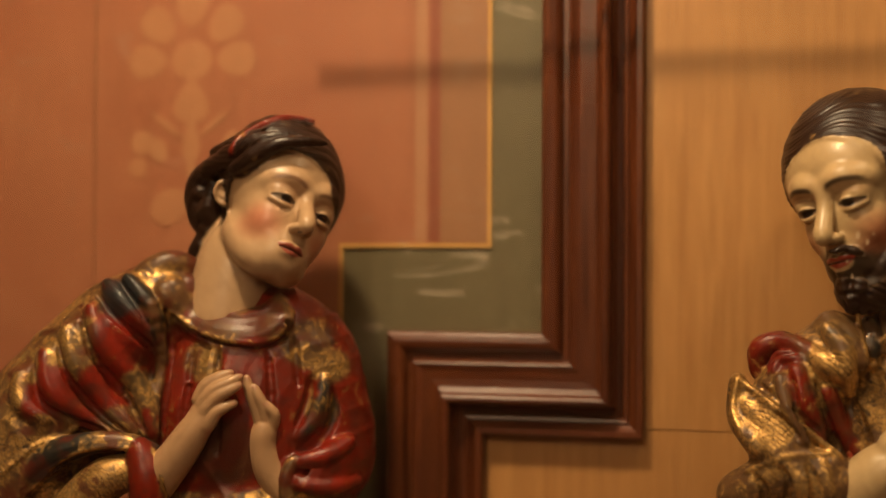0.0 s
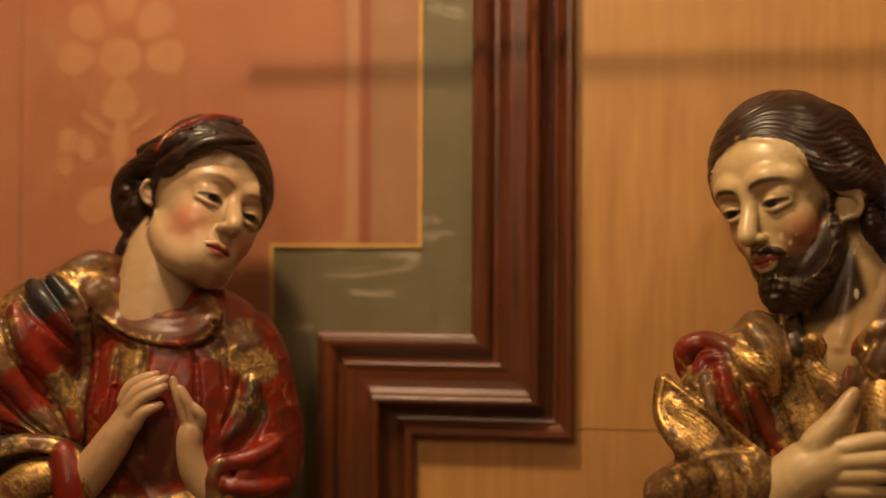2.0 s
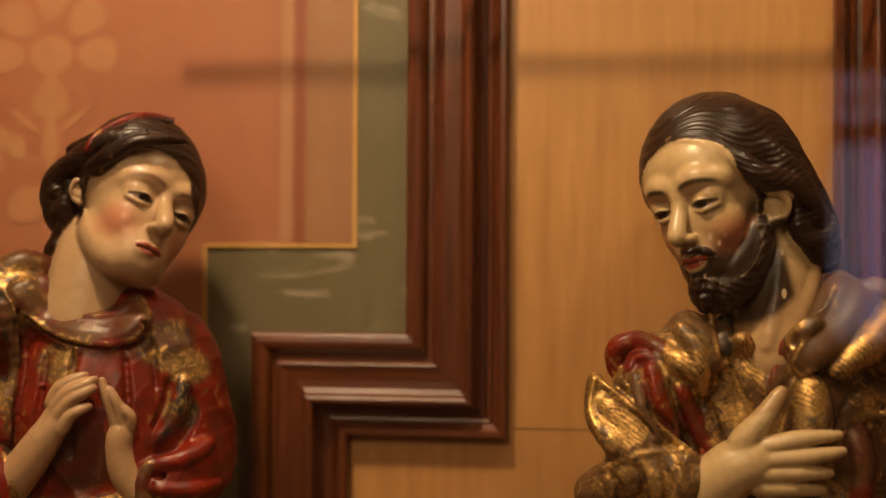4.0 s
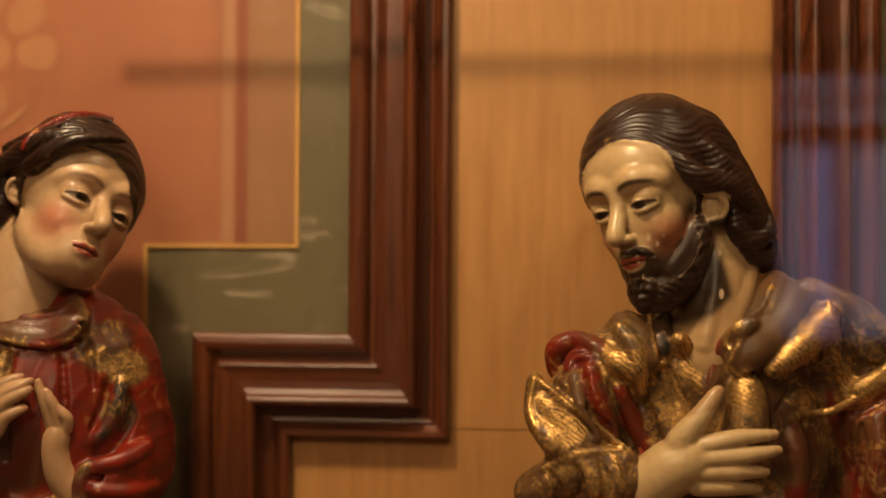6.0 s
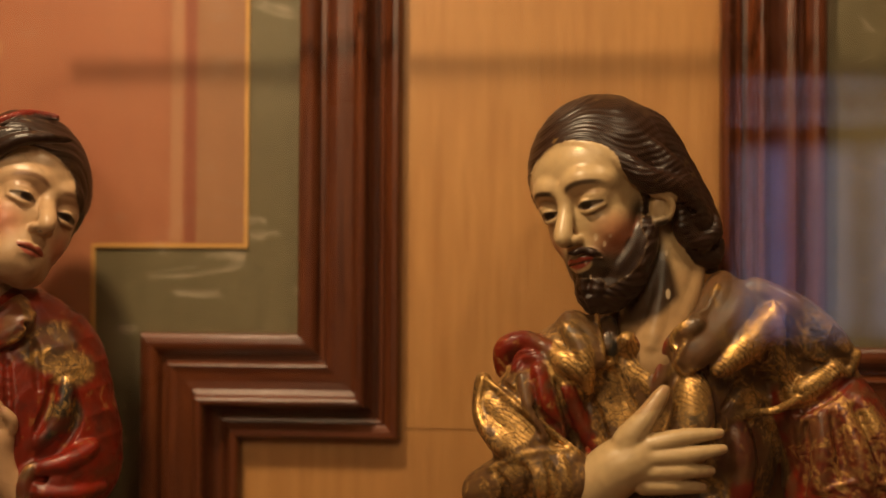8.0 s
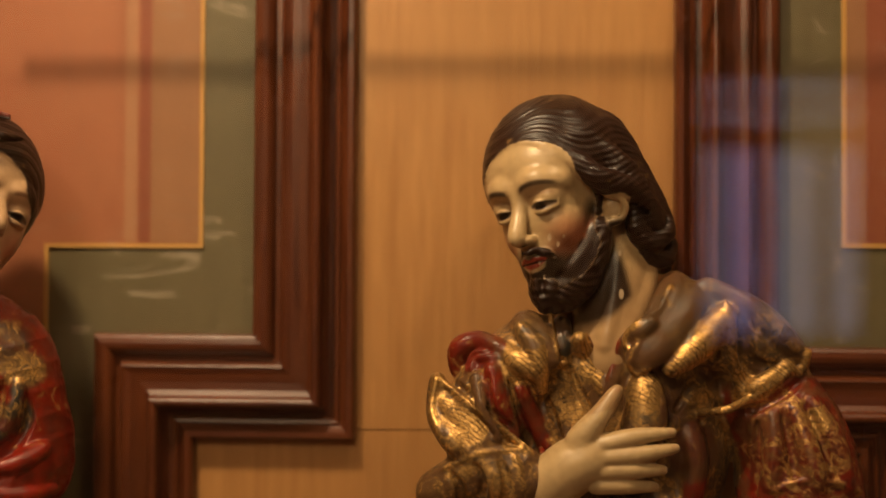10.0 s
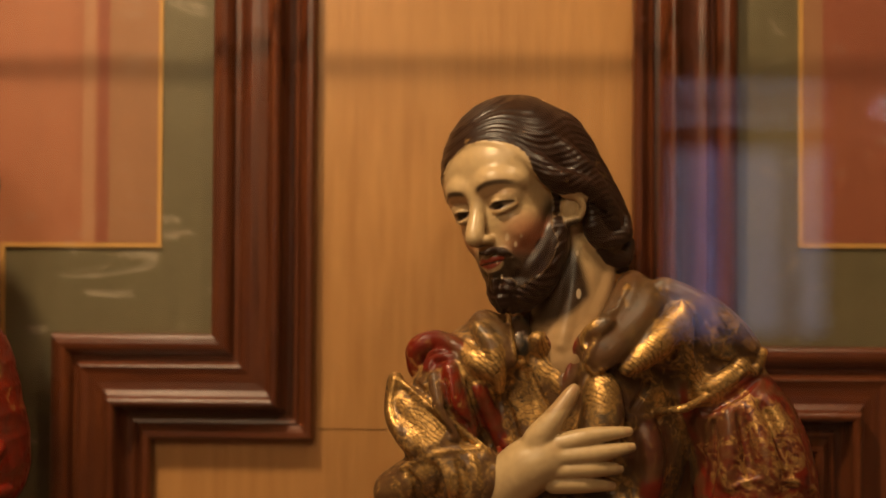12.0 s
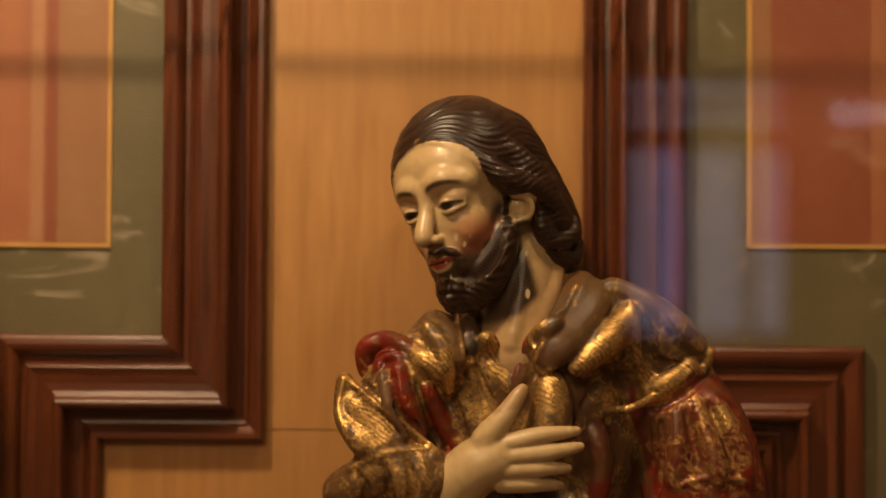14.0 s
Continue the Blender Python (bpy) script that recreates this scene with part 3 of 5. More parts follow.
# locks rolled back from the parting, and the knot behind the ear
wh.strand([(-0.4524, 1.4119, 1.6508), (-0.4716, 1.3870, 1.6505), (-0.4994, 1.3764, 1.6460), (-0.5271, 1.3771, 1.6321), (-0.5525, 1.3817, 1.6183)], [4, 8, 12, 16, 12], 4, HAIR_PAINT)
wh.strand([(-0.4900, 1.3844, 1.6584), (-0.5257, 1.3784, 1.6505), (-0.5626, 1.3891, 1.6337), (-0.5941, 1.4036, 1.6220)], [6, 13, 19, 15], 4, HAIR_PAINT)
wh.strand([(-0.5265, 1.3892, 1.6609), (-0.5594, 1.3930, 1.6486), (-0.5876, 1.4046, 1.6395)], [8, 13, 10], 3, HAIR_PAINT)
wh.strand([(-0.5238, 1.3794, 1.6198), (-0.5400, 1.3803, 1.6122), (-0.5561, 1.3839, 1.6113)], [5, 6, 5], 3, HAIR_PAINT)
wh.strand([(-0.5929, 1.4177, 1.6251), (-0.6143, 1.4240, 1.6075), (-0.6183, 1.4270, 1.5885), (-0.6156, 1.4279, 1.5680), (-0.6103, 1.4293, 1.5510)], [20, 20, 22, 20, 16], 5, HAIR_PAINT)
wh.strand([(-0.5942, 1.4213, 1.6016), (-0.6009, 1.4204, 1.5758), (-0.5989, 1.4247, 1.5555), (-0.6086, 1.4258, 1.5379), (-0.6190, 1.4266, 1.5228), (-0.6177, 1.4271, 1.5105)], [15, 18, 17, 15, 13, 7], 5, HAIR_PAINT)
for p, r in (((-0.6070, 1.4136, 1.6134), 15), ((-0.6115, 1.4144, 1.5932), 14), ((-0.6075, 1.4156, 1.5715), 15), ((-0.6040, 1.4181, 1.5505), 13), ((-0.6112, 1.4184, 1.5309), 12)):
    wh.ball(p, (r, r * 0.7, r), None, 3, HAIR_PAINT)


def w_waves(x, y, z):
    q = W_HEAD.local(np.stack([x, y, z], 1))
    s = q[:, 2] * 1.0 - q[:, 1] * 0.55 + 0.10 * np.sin(9 * q[:, 1]) + 0.04 * np.sin(14 * q[:, 0])
    return 0.0005 * np.sin(60 * s + 1.2 * np.sin(8 * q[:, 0])) + 0.0003 * np.sin(190 * s + 2 * np.sin(9 * q[:, 0]))


wh.ripple([HAIR_PAINT], w_waves)
wh.hug = True
wh.strand([(-0.5546, 1.3935, 1.6379), (-0.5460, 1.3998, 1.6557), (-0.5280, 1.4116, 1.6721), (-0.5040, 1.4269, 1.6829), (-0.4780, 1.4380, 1.6803)], [5, 6, 7, 6, 4], 2, RED_PAINT)
wh.strand([(-0.5491, 1.3905, 1.6336), (-0.5380, 1.3939, 1.6523), (-0.5196, 1.4044, 1.6678), (-0.4981, 1.4185, 1.6784), (-0.4732, 1.4321, 1.6761)], 2.2, 2, HAIR_PAINT)

wb = Carving((-0.92, 1.22, 0.93), (-0.36, 1.60, 1.59), 0.0022, WU, True)
wb.ball((-0.56, 1.42, 0.98), (350, 200, 440), None, 30, ROBE_PAINT)
wb.ball((-0.5678, 1.4393, 1.3054), (190, 128, 255), None, 20, RED_PAINT)
wb.strand([(-0.6514, 1.4153, 1.4695), (-0.7065, 1.3941, 1.4234), (-0.7560, 1.3777, 1.3729), (-0.7976, 1.3667, 1.3092), (-0.8218, 1.3630, 1.2365)], [60, 77, 78, 92, 104], 30, ROBE_PAINT)
wb.strand([(-0.5221, 1.4430, 1.4354), (-0.4809, 1.4489, 1.3970), (-0.4588, 1.4478, 1.3347), (-0.4508, 1.4507, 1.2671)], [65, 66, 59, 62], 30, RED_PAINT)
wb.strand([(-0.4483, 1.4335, 1.2864), (-0.4603, 1.4069, 1.2667), (-0.4767, 1.3946, 1.2582)], [50, 46, 38], 20, RED_PAINT)
wb.ball((-0.6885, 1.3998, 1.3200), (75, 85, 120), None, 25, ROBE_PAINT)
wb.ripple([ROBE_PAINT, RED_PAINT], folds)
# round collar with its gilt rim
for pts in ([(-0.6182, 1.3802, 1.4863), (-0.6029, 1.3685, 1.4655), (-0.5780, 1.3628, 1.4502), (-0.5491, 1.3635, 1.4427), (-0.5171, 1.3729, 1.4480), (-0.5041, 1.3934, 1.4633)], [(-0.6286, 1.3781, 1.4822), (-0.6120, 1.3639, 1.4576), (-0.5845, 1.3589, 1.4399), (-0.5506, 1.3606, 1.4325), (-0.5161, 1.3705, 1.4364), (-0.4955, 1.3926, 1.4529)],
            [(-0.6377, 1.3763, 1.4769), (-0.6204, 1.3609, 1.4498), (-0.5903, 1.3564, 1.4308), (-0.5526, 1.3589, 1.4235), (-0.5181, 1.3689, 1.4242), (-0.4903, 1.3939, 1.4437)]):
    wb.strand(pts, [13, 14, 14, 14, 14, 12], 12, BROWN_PAINT)
wb.strand([(-0.6331, 1.3609, 1.4568), (-0.5993, 1.3517, 1.4335), (-0.5586, 1.3535, 1.4211), (-0.5209, 1.3622, 1.4174), (-0.4941, 1.3780, 1.4286), (-0.4848, 1.3976, 1.4528)], 4, 5, GILT_PAINT)
wb.strand([(-0.6305, 1.3616, 1.4496), (-0.5973, 1.3536, 1.4269), (-0.5578, 1.3552, 1.4146), (-0.5202, 1.3638, 1.4115), (-0.4900, 1.3818, 1.4220)], 4, 4, DARK_AND_SHADE_PAINT, True)
wb.strand([(-0.6081, 1.3782, 1.4797), (-0.5810, 1.3649, 1.4566), (-0.5484, 1.3649, 1.4479), (-0.5150, 1.3746, 1.4545), (-0.5060, 1.3984, 1.4737)], 3.5, 4, RED_PAINT)
# mantle over the shoulder: turned-back top, two thick folds, front edge
wb.strand([(-0.6663, 1.3907, 1.4980), (-0.6415, 1.4041, 1.5076), (-0.6235, 1.4240, 1.5023)], [20, 22, 18], 10, BROWN_PAINT)
wb.strand([(-0.7025, 1.3681, 1.4825), (-0.6819, 1.3533, 1.4663), (-0.6570, 1.3464, 1.4420), (-0.6411, 1.3461, 1.4137)], [13, 16, 13, 8], 5, DARK_AND_SHADE_PAINT)
wb.strand([(-0.6784, 1.3744, 1.4899), (-0.6549, 1.3561, 1.4679), (-0.6385, 1.3516, 1.4440)], [11, 13, 8], 5, DARK_AND_SHADE_PAINT)
wb.strand([(-0.6876, 1.3642, 1.4872), (-0.6633, 1.3475, 1.4634), (-0.6430, 1.3439, 1.4345)], [4, 5, 4], 3, DARK_AND_SHADE_PAINT, True)
wb.strand([(-0.7123, 1.3621, 1.4725), (-0.6850, 1.3488, 1.4468), (-0.6570, 1.3440, 1.4200), (-0.6411, 1.3437, 1.3924)], [5, 6, 6, 4], 4, DARK_AND_SHADE_PAINT, True)
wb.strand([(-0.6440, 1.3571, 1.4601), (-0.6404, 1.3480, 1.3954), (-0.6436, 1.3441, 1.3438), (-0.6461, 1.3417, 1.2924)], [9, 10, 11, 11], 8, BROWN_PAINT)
wb.strand([(-0.6320, 1.3556, 1.4550), (-0.6284, 1.3463, 1.3957), (-0.6310, 1.3439, 1.3442), (-0.6351, 1.3419, 1.2927)], [5, 7, 8, 8], 4, DARK_AND_SHADE_PAINT, True)
# long folds of the mantle that fall from the shoulder over the arm
for pts, r, mat in (([(-0.7128, 1.3525, 1.4562), (-0.6907, 1.3386, 1.4080), (-0.6582, 1.3380, 1.3570), (-0.6443, 1.3390, 1.3121)], 13, RED_PAINT),
                    ([(-0.7375, 1.3457, 1.4298), (-0.7167, 1.3322, 1.3820), (-0.6860, 1.3311, 1.3376), (-0.6594, 1.3344, 1.3122)], 13, GILT_PAINT),
                    ([(-0.7615, 1.3377, 1.4036), (-0.7465, 1.3249, 1.3625), (-0.7176, 1.3246, 1.3310), (-0.6784, 1.3304, 1.3108)], 12, RED_PAINT),
                    ([(-0.7871, 1.3328, 1.3805), (-0.7790, 1.3197, 1.3492), (-0.7507, 1.3205, 1.3305)], 11, GILT_PAINT)):
    wb.strand(pts, [r * 0.6, r, r, r * 0.7], 14, mat) if len(pts) == 4 else wb.strand(pts, [r * 0.6, r, r * 0.7], 14, mat)
# grooves between these folds, coloured dark in place of shade
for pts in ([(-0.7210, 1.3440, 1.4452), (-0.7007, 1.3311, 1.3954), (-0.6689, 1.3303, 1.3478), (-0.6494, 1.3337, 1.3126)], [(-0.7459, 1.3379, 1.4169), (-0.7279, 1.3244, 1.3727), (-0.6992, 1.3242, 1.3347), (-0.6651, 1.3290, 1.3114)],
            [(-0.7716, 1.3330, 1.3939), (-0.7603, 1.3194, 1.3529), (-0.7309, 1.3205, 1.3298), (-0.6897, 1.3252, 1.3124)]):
    wb.strand(pts, [4, 6, 6, 4], 6, DARK_AND_SHADE_PAINT, True)
# layered sleeve edges, the open sleeve and the gilt cuff
wb.strand([(-0.8004, 1.3158, 1.2441), (-0.7509, 1.3157, 1.2847), (-0.7016, 1.3215, 1.3022), (-0.6582, 1.3320, 1.3023), (-0.6310, 1.3421, 1.2915)], [26, 24, 18, 15, 13], 6, DARK_AND_SHADE_PAINT)
wb.strand([(-0.7999, 1.3030, 1.2636), (-0.7616, 1.3034, 1.2988), (-0.7253, 1.3107, 1.3170)], 4.5, 4, GILT_PAINT)
wb.strand([(-0.7717, 1.3038, 1.2383), (-0.7387, 1.3031, 1.2754), (-0.6987, 1.3097, 1.2969), (-0.6581, 1.3210, 1.2986)], 4.5, 4, GILT_PAINT)
# hollow of the open sleeve, its shade put into the colour
wb.strand([(-0.7615, 1.3049, 1.2200), (-0.7210, 1.3043, 1.2632), (-0.6824, 1.3120, 1.2813), (-0.6594, 1.3210, 1.2852)], [30, 29, 21, 12], 5, DARK_AND_SHADE_PAINT, True)
wb.strand([(-0.7227, 1.3297, 1.2235), (-0.6871, 1.3282, 1.2594), (-0.6562, 1.3358, 1.2703)], [44, 36, 28], 6, GILT_PAINT)
wb.strand([(-0.6456, 1.3321, 1.2937), (-0.6337, 1.3282, 1.2628), (-0.6324, 1.3320, 1.2239)], [22, 29, 34], 5, RED_PAINT)
wb.strand([(-0.6276, 1.3205, 1.2959), (-0.6121, 1.3173, 1.2666), (-0.6096, 1.3184, 1.2369)], 3.5, 3, GILT_PAINT)
# the other sleeve
wb.strand([(-0.4479, 1.4214, 1.3755), (-0.4503, 1.4123, 1.3518), (-0.4589, 1.4054, 1.3280), (-0.4726, 1.3973, 1.3089)], [6, 11, 11, 7], 12, DARK_AND_SHADE_PAINT)
wb.strand([(-0.4375, 1.4309, 1.3604), (-0.4368, 1.4226, 1.3280), (-0.4537, 1.4070, 1.2997), (-0.4708, 1.3966, 1.2940)], [5, 7, 7, 5], 6, DARK_AND_SHADE_PAINT, True)
wb.strand([(-0.4624, 1.4108, 1.3748), (-0.4649, 1.4024, 1.3492), (-0.4743, 1.3939, 1.3236)], [4, 6, 5], 6, DARK_AND_SHADE_PAINT, True)
wb.strand([(-0.4198, 1.4426, 1.3028), (-0.4397, 1.4171, 1.2890), (-0.4691, 1.3958, 1.2831)], [12, 14, 10], 8, RED_PAINT)
wb.strand([(-0.4152, 1.4440, 1.2781), (-0.4377, 1.4179, 1.2705), (-0.4682, 1.3934, 1.2718)], [5, 7, 5], 5, DARK_AND_SHADE_PAINT, True)
wb.strand([(-0.4132, 1.4449, 1.2560), (-0.4356, 1.4159, 1.2531), (-0.4656, 1.3921, 1.2577)], [11, 12, 9], 8, RED_PAINT)
wb.strand([(-0.4745, 1.3876, 1.2841), (-0.4816, 1.3810, 1.2634), (-0.4790, 1.3821, 1.2310)], [9, 11, 12], 5, BROWN_PAINT)
wb.strand([(-0.4875, 1.4015, 1.4408), (-0.4805, 1.4022, 1.4080), (-0.4759, 1.3997, 1.3688)], [4, 5, 4], 6, DARK_AND_SHADE_PAINT, True)
# pleats of the tunic
for pts in ([(-0.5981, 1.3496, 1.4090), (-0.5995, 1.3474, 1.3640), (-0.6044, 1.3500, 1.3184)], [(-0.5654, 1.3538, 1.4061), (-0.5635, 1.3535, 1.3643), (-0.5600, 1.3598, 1.2928)], [(-0.5095, 1.3683, 1.4062), (-0.5023, 1.3721, 1.3576), (-0.4983, 1.3811, 1.2920)]):
    wb.strand(pts, [3, 5, 4], 7, DARK_AND_SHADE_PAINT, True)
wb.strand([(-0.6222, 1.3452, 1.3779), (-0.5964, 1.3465, 1.3706), (-0.5643, 1.3516, 1.3870), (-0.5636, 1.3526, 1.4127)], 2, 3, GILT_PAINT)

wf = Carving((-0.74, 1.24, 1.19), (-0.46, 1.46, 1.43), 0.0013, WU)
wf.strand([(-0.6398, 1.3411, 1.2463), (-0.6029, 1.3383, 1.2892), (-0.5772, 1.3382, 1.3258)], [32, 26, 21], 14)
wf.ball((-0.5688, 1.3376, 1.3389), (25, 18, 36), turn_matrix(0, 0, 25), 14)
for pts in ([(-0.5769, 1.3370, 1.3540), (-0.5676, 1.3372, 1.3708), (-0.5526, 1.3402, 1.3798), (-0.5407, 1.3440, 1.3842)], [(-0.5703, 1.3343, 1.3506), (-0.5567, 1.3340, 1.3662), (-0.5406, 1.3373, 1.3739), (-0.5291, 1.3424, 1.3801)],
            [(-0.5667, 1.3324, 1.3420), (-0.5531, 1.3322, 1.3576), (-0.5395, 1.3349, 1.3653), (-0.5293, 1.3397, 1.3708)], [(-0.5629, 1.3335, 1.3255), (-0.5544, 1.3323, 1.3398), (-0.5444, 1.3342, 1.3462), (-0.5343, 1.3390, 1.3505)]):
    wf.strand(pts, [11.5, 10.5, 9, 6], 2.5)
wf.strand([(-0.4772, 1.3866, 1.2322), (-0.5040, 1.3748, 1.2681), (-0.5119, 1.3698, 1.2995), (-0.5089, 1.3686, 1.3223)], [28, 23, 19, 17], 12)
for pts in ([(-0.5130, 1.3648, 1.3272), (-0.5179, 1.3592, 1.3488), (-0.5237, 1.3563, 1.3650), (-0.5262, 1.3556, 1.3779)], [(-0.5062, 1.3648, 1.3286), (-0.5086, 1.3598, 1.3471), (-0.5137, 1.3571, 1.3588), (-0.5175, 1.3562, 1.3677)],
            [(-0.4991, 1.3678, 1.3247), (-0.4964, 1.3640, 1.3361), (-0.5008, 1.3608, 1.3434), (-0.5049, 1.3592, 1.3485)]):
    wf.strand(pts, [11, 9.5, 8.5, 6], 2.5)


def paint_woman(v, m, col):
    skin = (m == SKIN_PAINT).astype(float)
    p = W_HEAD.local(v)
    on = (np.abs(p) < 0.8).all(1)
    paint_face(p, col, skin * on, (0.19, 0.09, 0.045), (0.30, 0.05, 0.03), (0.50, 0.11, 0.065), -0.024)
    lay(col, skin * ~on, (0.43, 0.255, 0.135, 0))
    robe = (1 - skin) * (m != HAIR_PAINT)
    for c, r, paint in (((-0.6812, 1.3473, 1.4207), 60, (0.20, 0.013, 0.005, 0.10)), ((-0.7165, 1.3467, 1.4268), 40, (0.15, 0.085, 0.03, 0.42)),
                        ((-0.7259, 1.3384, 1.3944), 38, (0.14, 0.08, 0.03, 0.40)), ((-0.6906, 1.3394, 1.3625), 55, (0.21, 0.013, 0.005, 0.12)),
                        ((-0.7479, 1.3274, 1.3622), 50, (0.18, 0.013, 0.005, 0.12)), ((-0.6541, 1.3436, 1.3630), 40, (0.12, 0.07, 0.03, 0.42)),
                        ((-0.7807, 1.3340, 1.3871), 40, (0.18, 0.11, 0.04, 0.5)), ((-0.6746, 1.3367, 1.3179), 45, (0.13, 0.075, 0.03, 0.42)),
                        ((-0.6812, 1.3604, 1.4662), 42, (0.022, 0.024, 0.026, 0.05)), ((-0.5860, 1.3538, 1.3961), 42, (0.2, 0.12, 0.04, 0.5)),
                        ((-0.6113, 1.3491, 1.3636), 38, (0.19, 0.013, 0.005, 0.08)), ((-0.5227, 1.3671, 1.3964), 52, (0.17, 0.014, 0.006, 0.14)),
                        ((-0.4702, 1.4126, 1.4141), 52, (0.09, 0.045, 0.02, 0.35)), ((-0.4463, 1.4250, 1.3873), 40, (0.10, 0.05, 0.02, 0.42)),
                        ((-0.4518, 1.4109, 1.3388), 36, (0.05, 0.035, 0.02, 0.42)), ((-0.4364, 1.4292, 1.2741), 70, (0.21, 0.013, 0.005, 0.10)),
                        ((-0.5505, 1.3702, 1.2917), 70, (0.07, 0.02, 0.01, 0.15)), ((-0.4892, 1.3888, 1.3564), 40, (0.14, 0.012, 0.005, 0.12)),
                        ((-0.6903, 1.3276, 1.2543), 60, (0.24, 0.14, 0.05, 0.6)), ((-0.7652, 1.3207, 1.3430), 30, (0.19, 0.013, 0.005, 0.06))):
        r *= WU
        lay(col, robe * dab(v, c, (r, r * 1.8, r)), paint)
    for tip in ((-0.5380, 1.3390, 1.3853), (-0.5271, 1.3372, 1.3812), (-0.5273, 1.3345, 1.3720), (-0.5322, 1.3339, 1.3517), (-0.5242, 1.3504, 1.3783), (-0.5155, 1.3510, 1.3682), (-0.5030, 1.3540, 1.3491)):
        lay(col, 0.55 * skin * dab(v, tip, (6 * WU, 12 * WU, 5 * WU)), (0.30, 0.12, 0.07, 0))


statue("statue_woman", [wh, wb, wf], POLY_W, "painted carved wooden statue with folded robe, kneeling in prayer", paint_woman)

# ---- the kneeling bearded man ----
mh = Carving((0.04, 1.30, 1.38), (0.345, 1.62, 1.71), 0.0011, MU)
M_HEAD = Head(mh, (0.1576, 1.4677, 1.5875), 141.0, -8.2, 11.3, 0.2161)
mh.ball((0.1536, 1.4801, 1.6199), (131, 124, 137), None, 5, HAIR_PAINT)
mh.ball((0.1241, 1.4218, 1.5607), (112, 130, 140), None, 6, SKIN_PAINT, True)
mh.ball((0.1523, 1.4801, 1.6186), (125, 114, 129), None, 4)
mh.strand([(0.2128, 1.4775, 1.5438), (0.2204, 1.4720, 1.4980), (0.2201, 1.4663, 1.4525), (0.2125, 1.4489, 1.4018)], [62, 66, 70, 58], 12)
M_HEAD.face(-0.010)
mh.strand([(0.2254, 1.4402, 1.5300), (0.2184, 1.4306, 1.4791), (0.2050, 1.4170, 1.4228)], [10, 12, 9], 12)
mh.strand([(0.2599, 1.4583, 1.5112), (0.2485, 1.4405, 1.4727), (0.2283, 1.4264, 1.4350)], [12, 12, 8], 14)
# ear
mh.ball((0.2147, 1.4209, 1.5750), (18, 14, 25), None, 6)
mh.strand([(0.2063, 1.4100, 1.5882), (0.2200, 1.4090, 1.5869), (0.2271, 1.4120, 1.5759), (0.2230, 1.4147, 1.5634), (0.2143, 1.4146, 1.5596)], [4, 5, 5, 5, 7], 4)
mh.ball((0.2137, 1.4078, 1.5743), (9, 8, 14), None, 4, SKIN_PAINT, True)
# hair swept back over the ear into curls on the neck
mh.strand([(0.1447, 1.4077, 1.6404), (0.1758, 1.4035, 1.6226), (0.1997, 1.4056, 1.6054), (0.2270, 1.4181, 1.5976), (0.2462, 1.4337, 1.5860)], [4, 14, 19, 19, 16], 9, HAIR_PAINT)
mh.strand([(0.1893, 1.4227, 1.6560), (0.2201, 1.4279, 1.6249), (0.2415, 1.4381, 1.5907), (0.2610, 1.4522, 1.5575)], [4, 20, 27, 26], 10, HAIR_PAINT)
mh.strand([(0.2055, 1.4737, 1.6682), (0.2261, 1.4683, 1.6350), (0.2498, 1.4696, 1.5927), (0.2715, 1.4760, 1.5506)], [30, 28, 28, 26], 20, HAIR_PAINT)
mh.strand([(0.2398, 1.4332, 1.5732), (0.2426, 1.4350, 1.5504), (0.2585, 1.4408, 1.5379), (0.2773, 1.4488, 1.5485), (0.2792, 1.4538, 1.5641)], [14, 18, 19, 15, 8], 3, HAIR_PAINT)
mh.strand([(0.2459, 1.4418, 1.5398), (0.2608, 1.4489, 1.5227), (0.2773, 1.4585, 1.5203), (0.2843, 1.4635, 1.5373)], [14, 17, 16, 12], 3, HAIR_PAINT)
mh.strand([(0.2566, 1.4578, 1.5305), (0.2731, 1.4663, 1.5126), (0.2802, 1.4718, 1.5088)], [16, 14, 8], 4, HAIR_PAINT)
mh.strand([(0.2476, 1.4220, 1.5525), (0.2608, 1.4276, 1.5477), (0.2706, 1.4355, 1.5557)], [3, 4, 3], 3, HAIR_PAINT, True)
mh.strand([(0.2476, 1.4328, 1.5300), (0.2631, 1.4357, 1.5327), (0.2767, 1.4438, 1.5368)], [3, 4, 3], 3, HAIR_PAINT, True)
mh.strand([(0.2292, 1.4144, 1.5892), (0.2495, 1.4282, 1.5730), (0.2660, 1.4393, 1.5558)], [3, 4, 3], 4, HAIR_PAINT, True)
# beard along the jaw, moustache, tufts on the chin
mh.strand([(0.2010, 1.4209, 1.5560), (0.1948, 1.4213, 1.5295), (0.1775, 1.4241, 1.4979), (0.1537, 1.4266, 1.4775)], [12, 20, 28, 30], 15, HAIR_PAINT)
mh.strand([(0.1932, 1.4169, 1.5533), (0.1830, 1.4132, 1.5280), (0.1667, 1.4107, 1.5054)], [8, 13, 13], 8, HAIR_PAINT)
mh.ball((0.1410, 1.4262, 1.4837), (31, 34, 36), None, 12, HAIR_PAINT)
mh.ball((0.1317, 1.4113, 1.5027), (14, 10, 12), None, 8)
mh.strand([(0.1152, 1.3949, 1.5236), (0.1288, 1.3952, 1.5262), (0.1451, 1.4008, 1.5226), (0.1616, 1.4092, 1.5103)], [3, 5, 7, 6], 4, HAIR_PAINT)
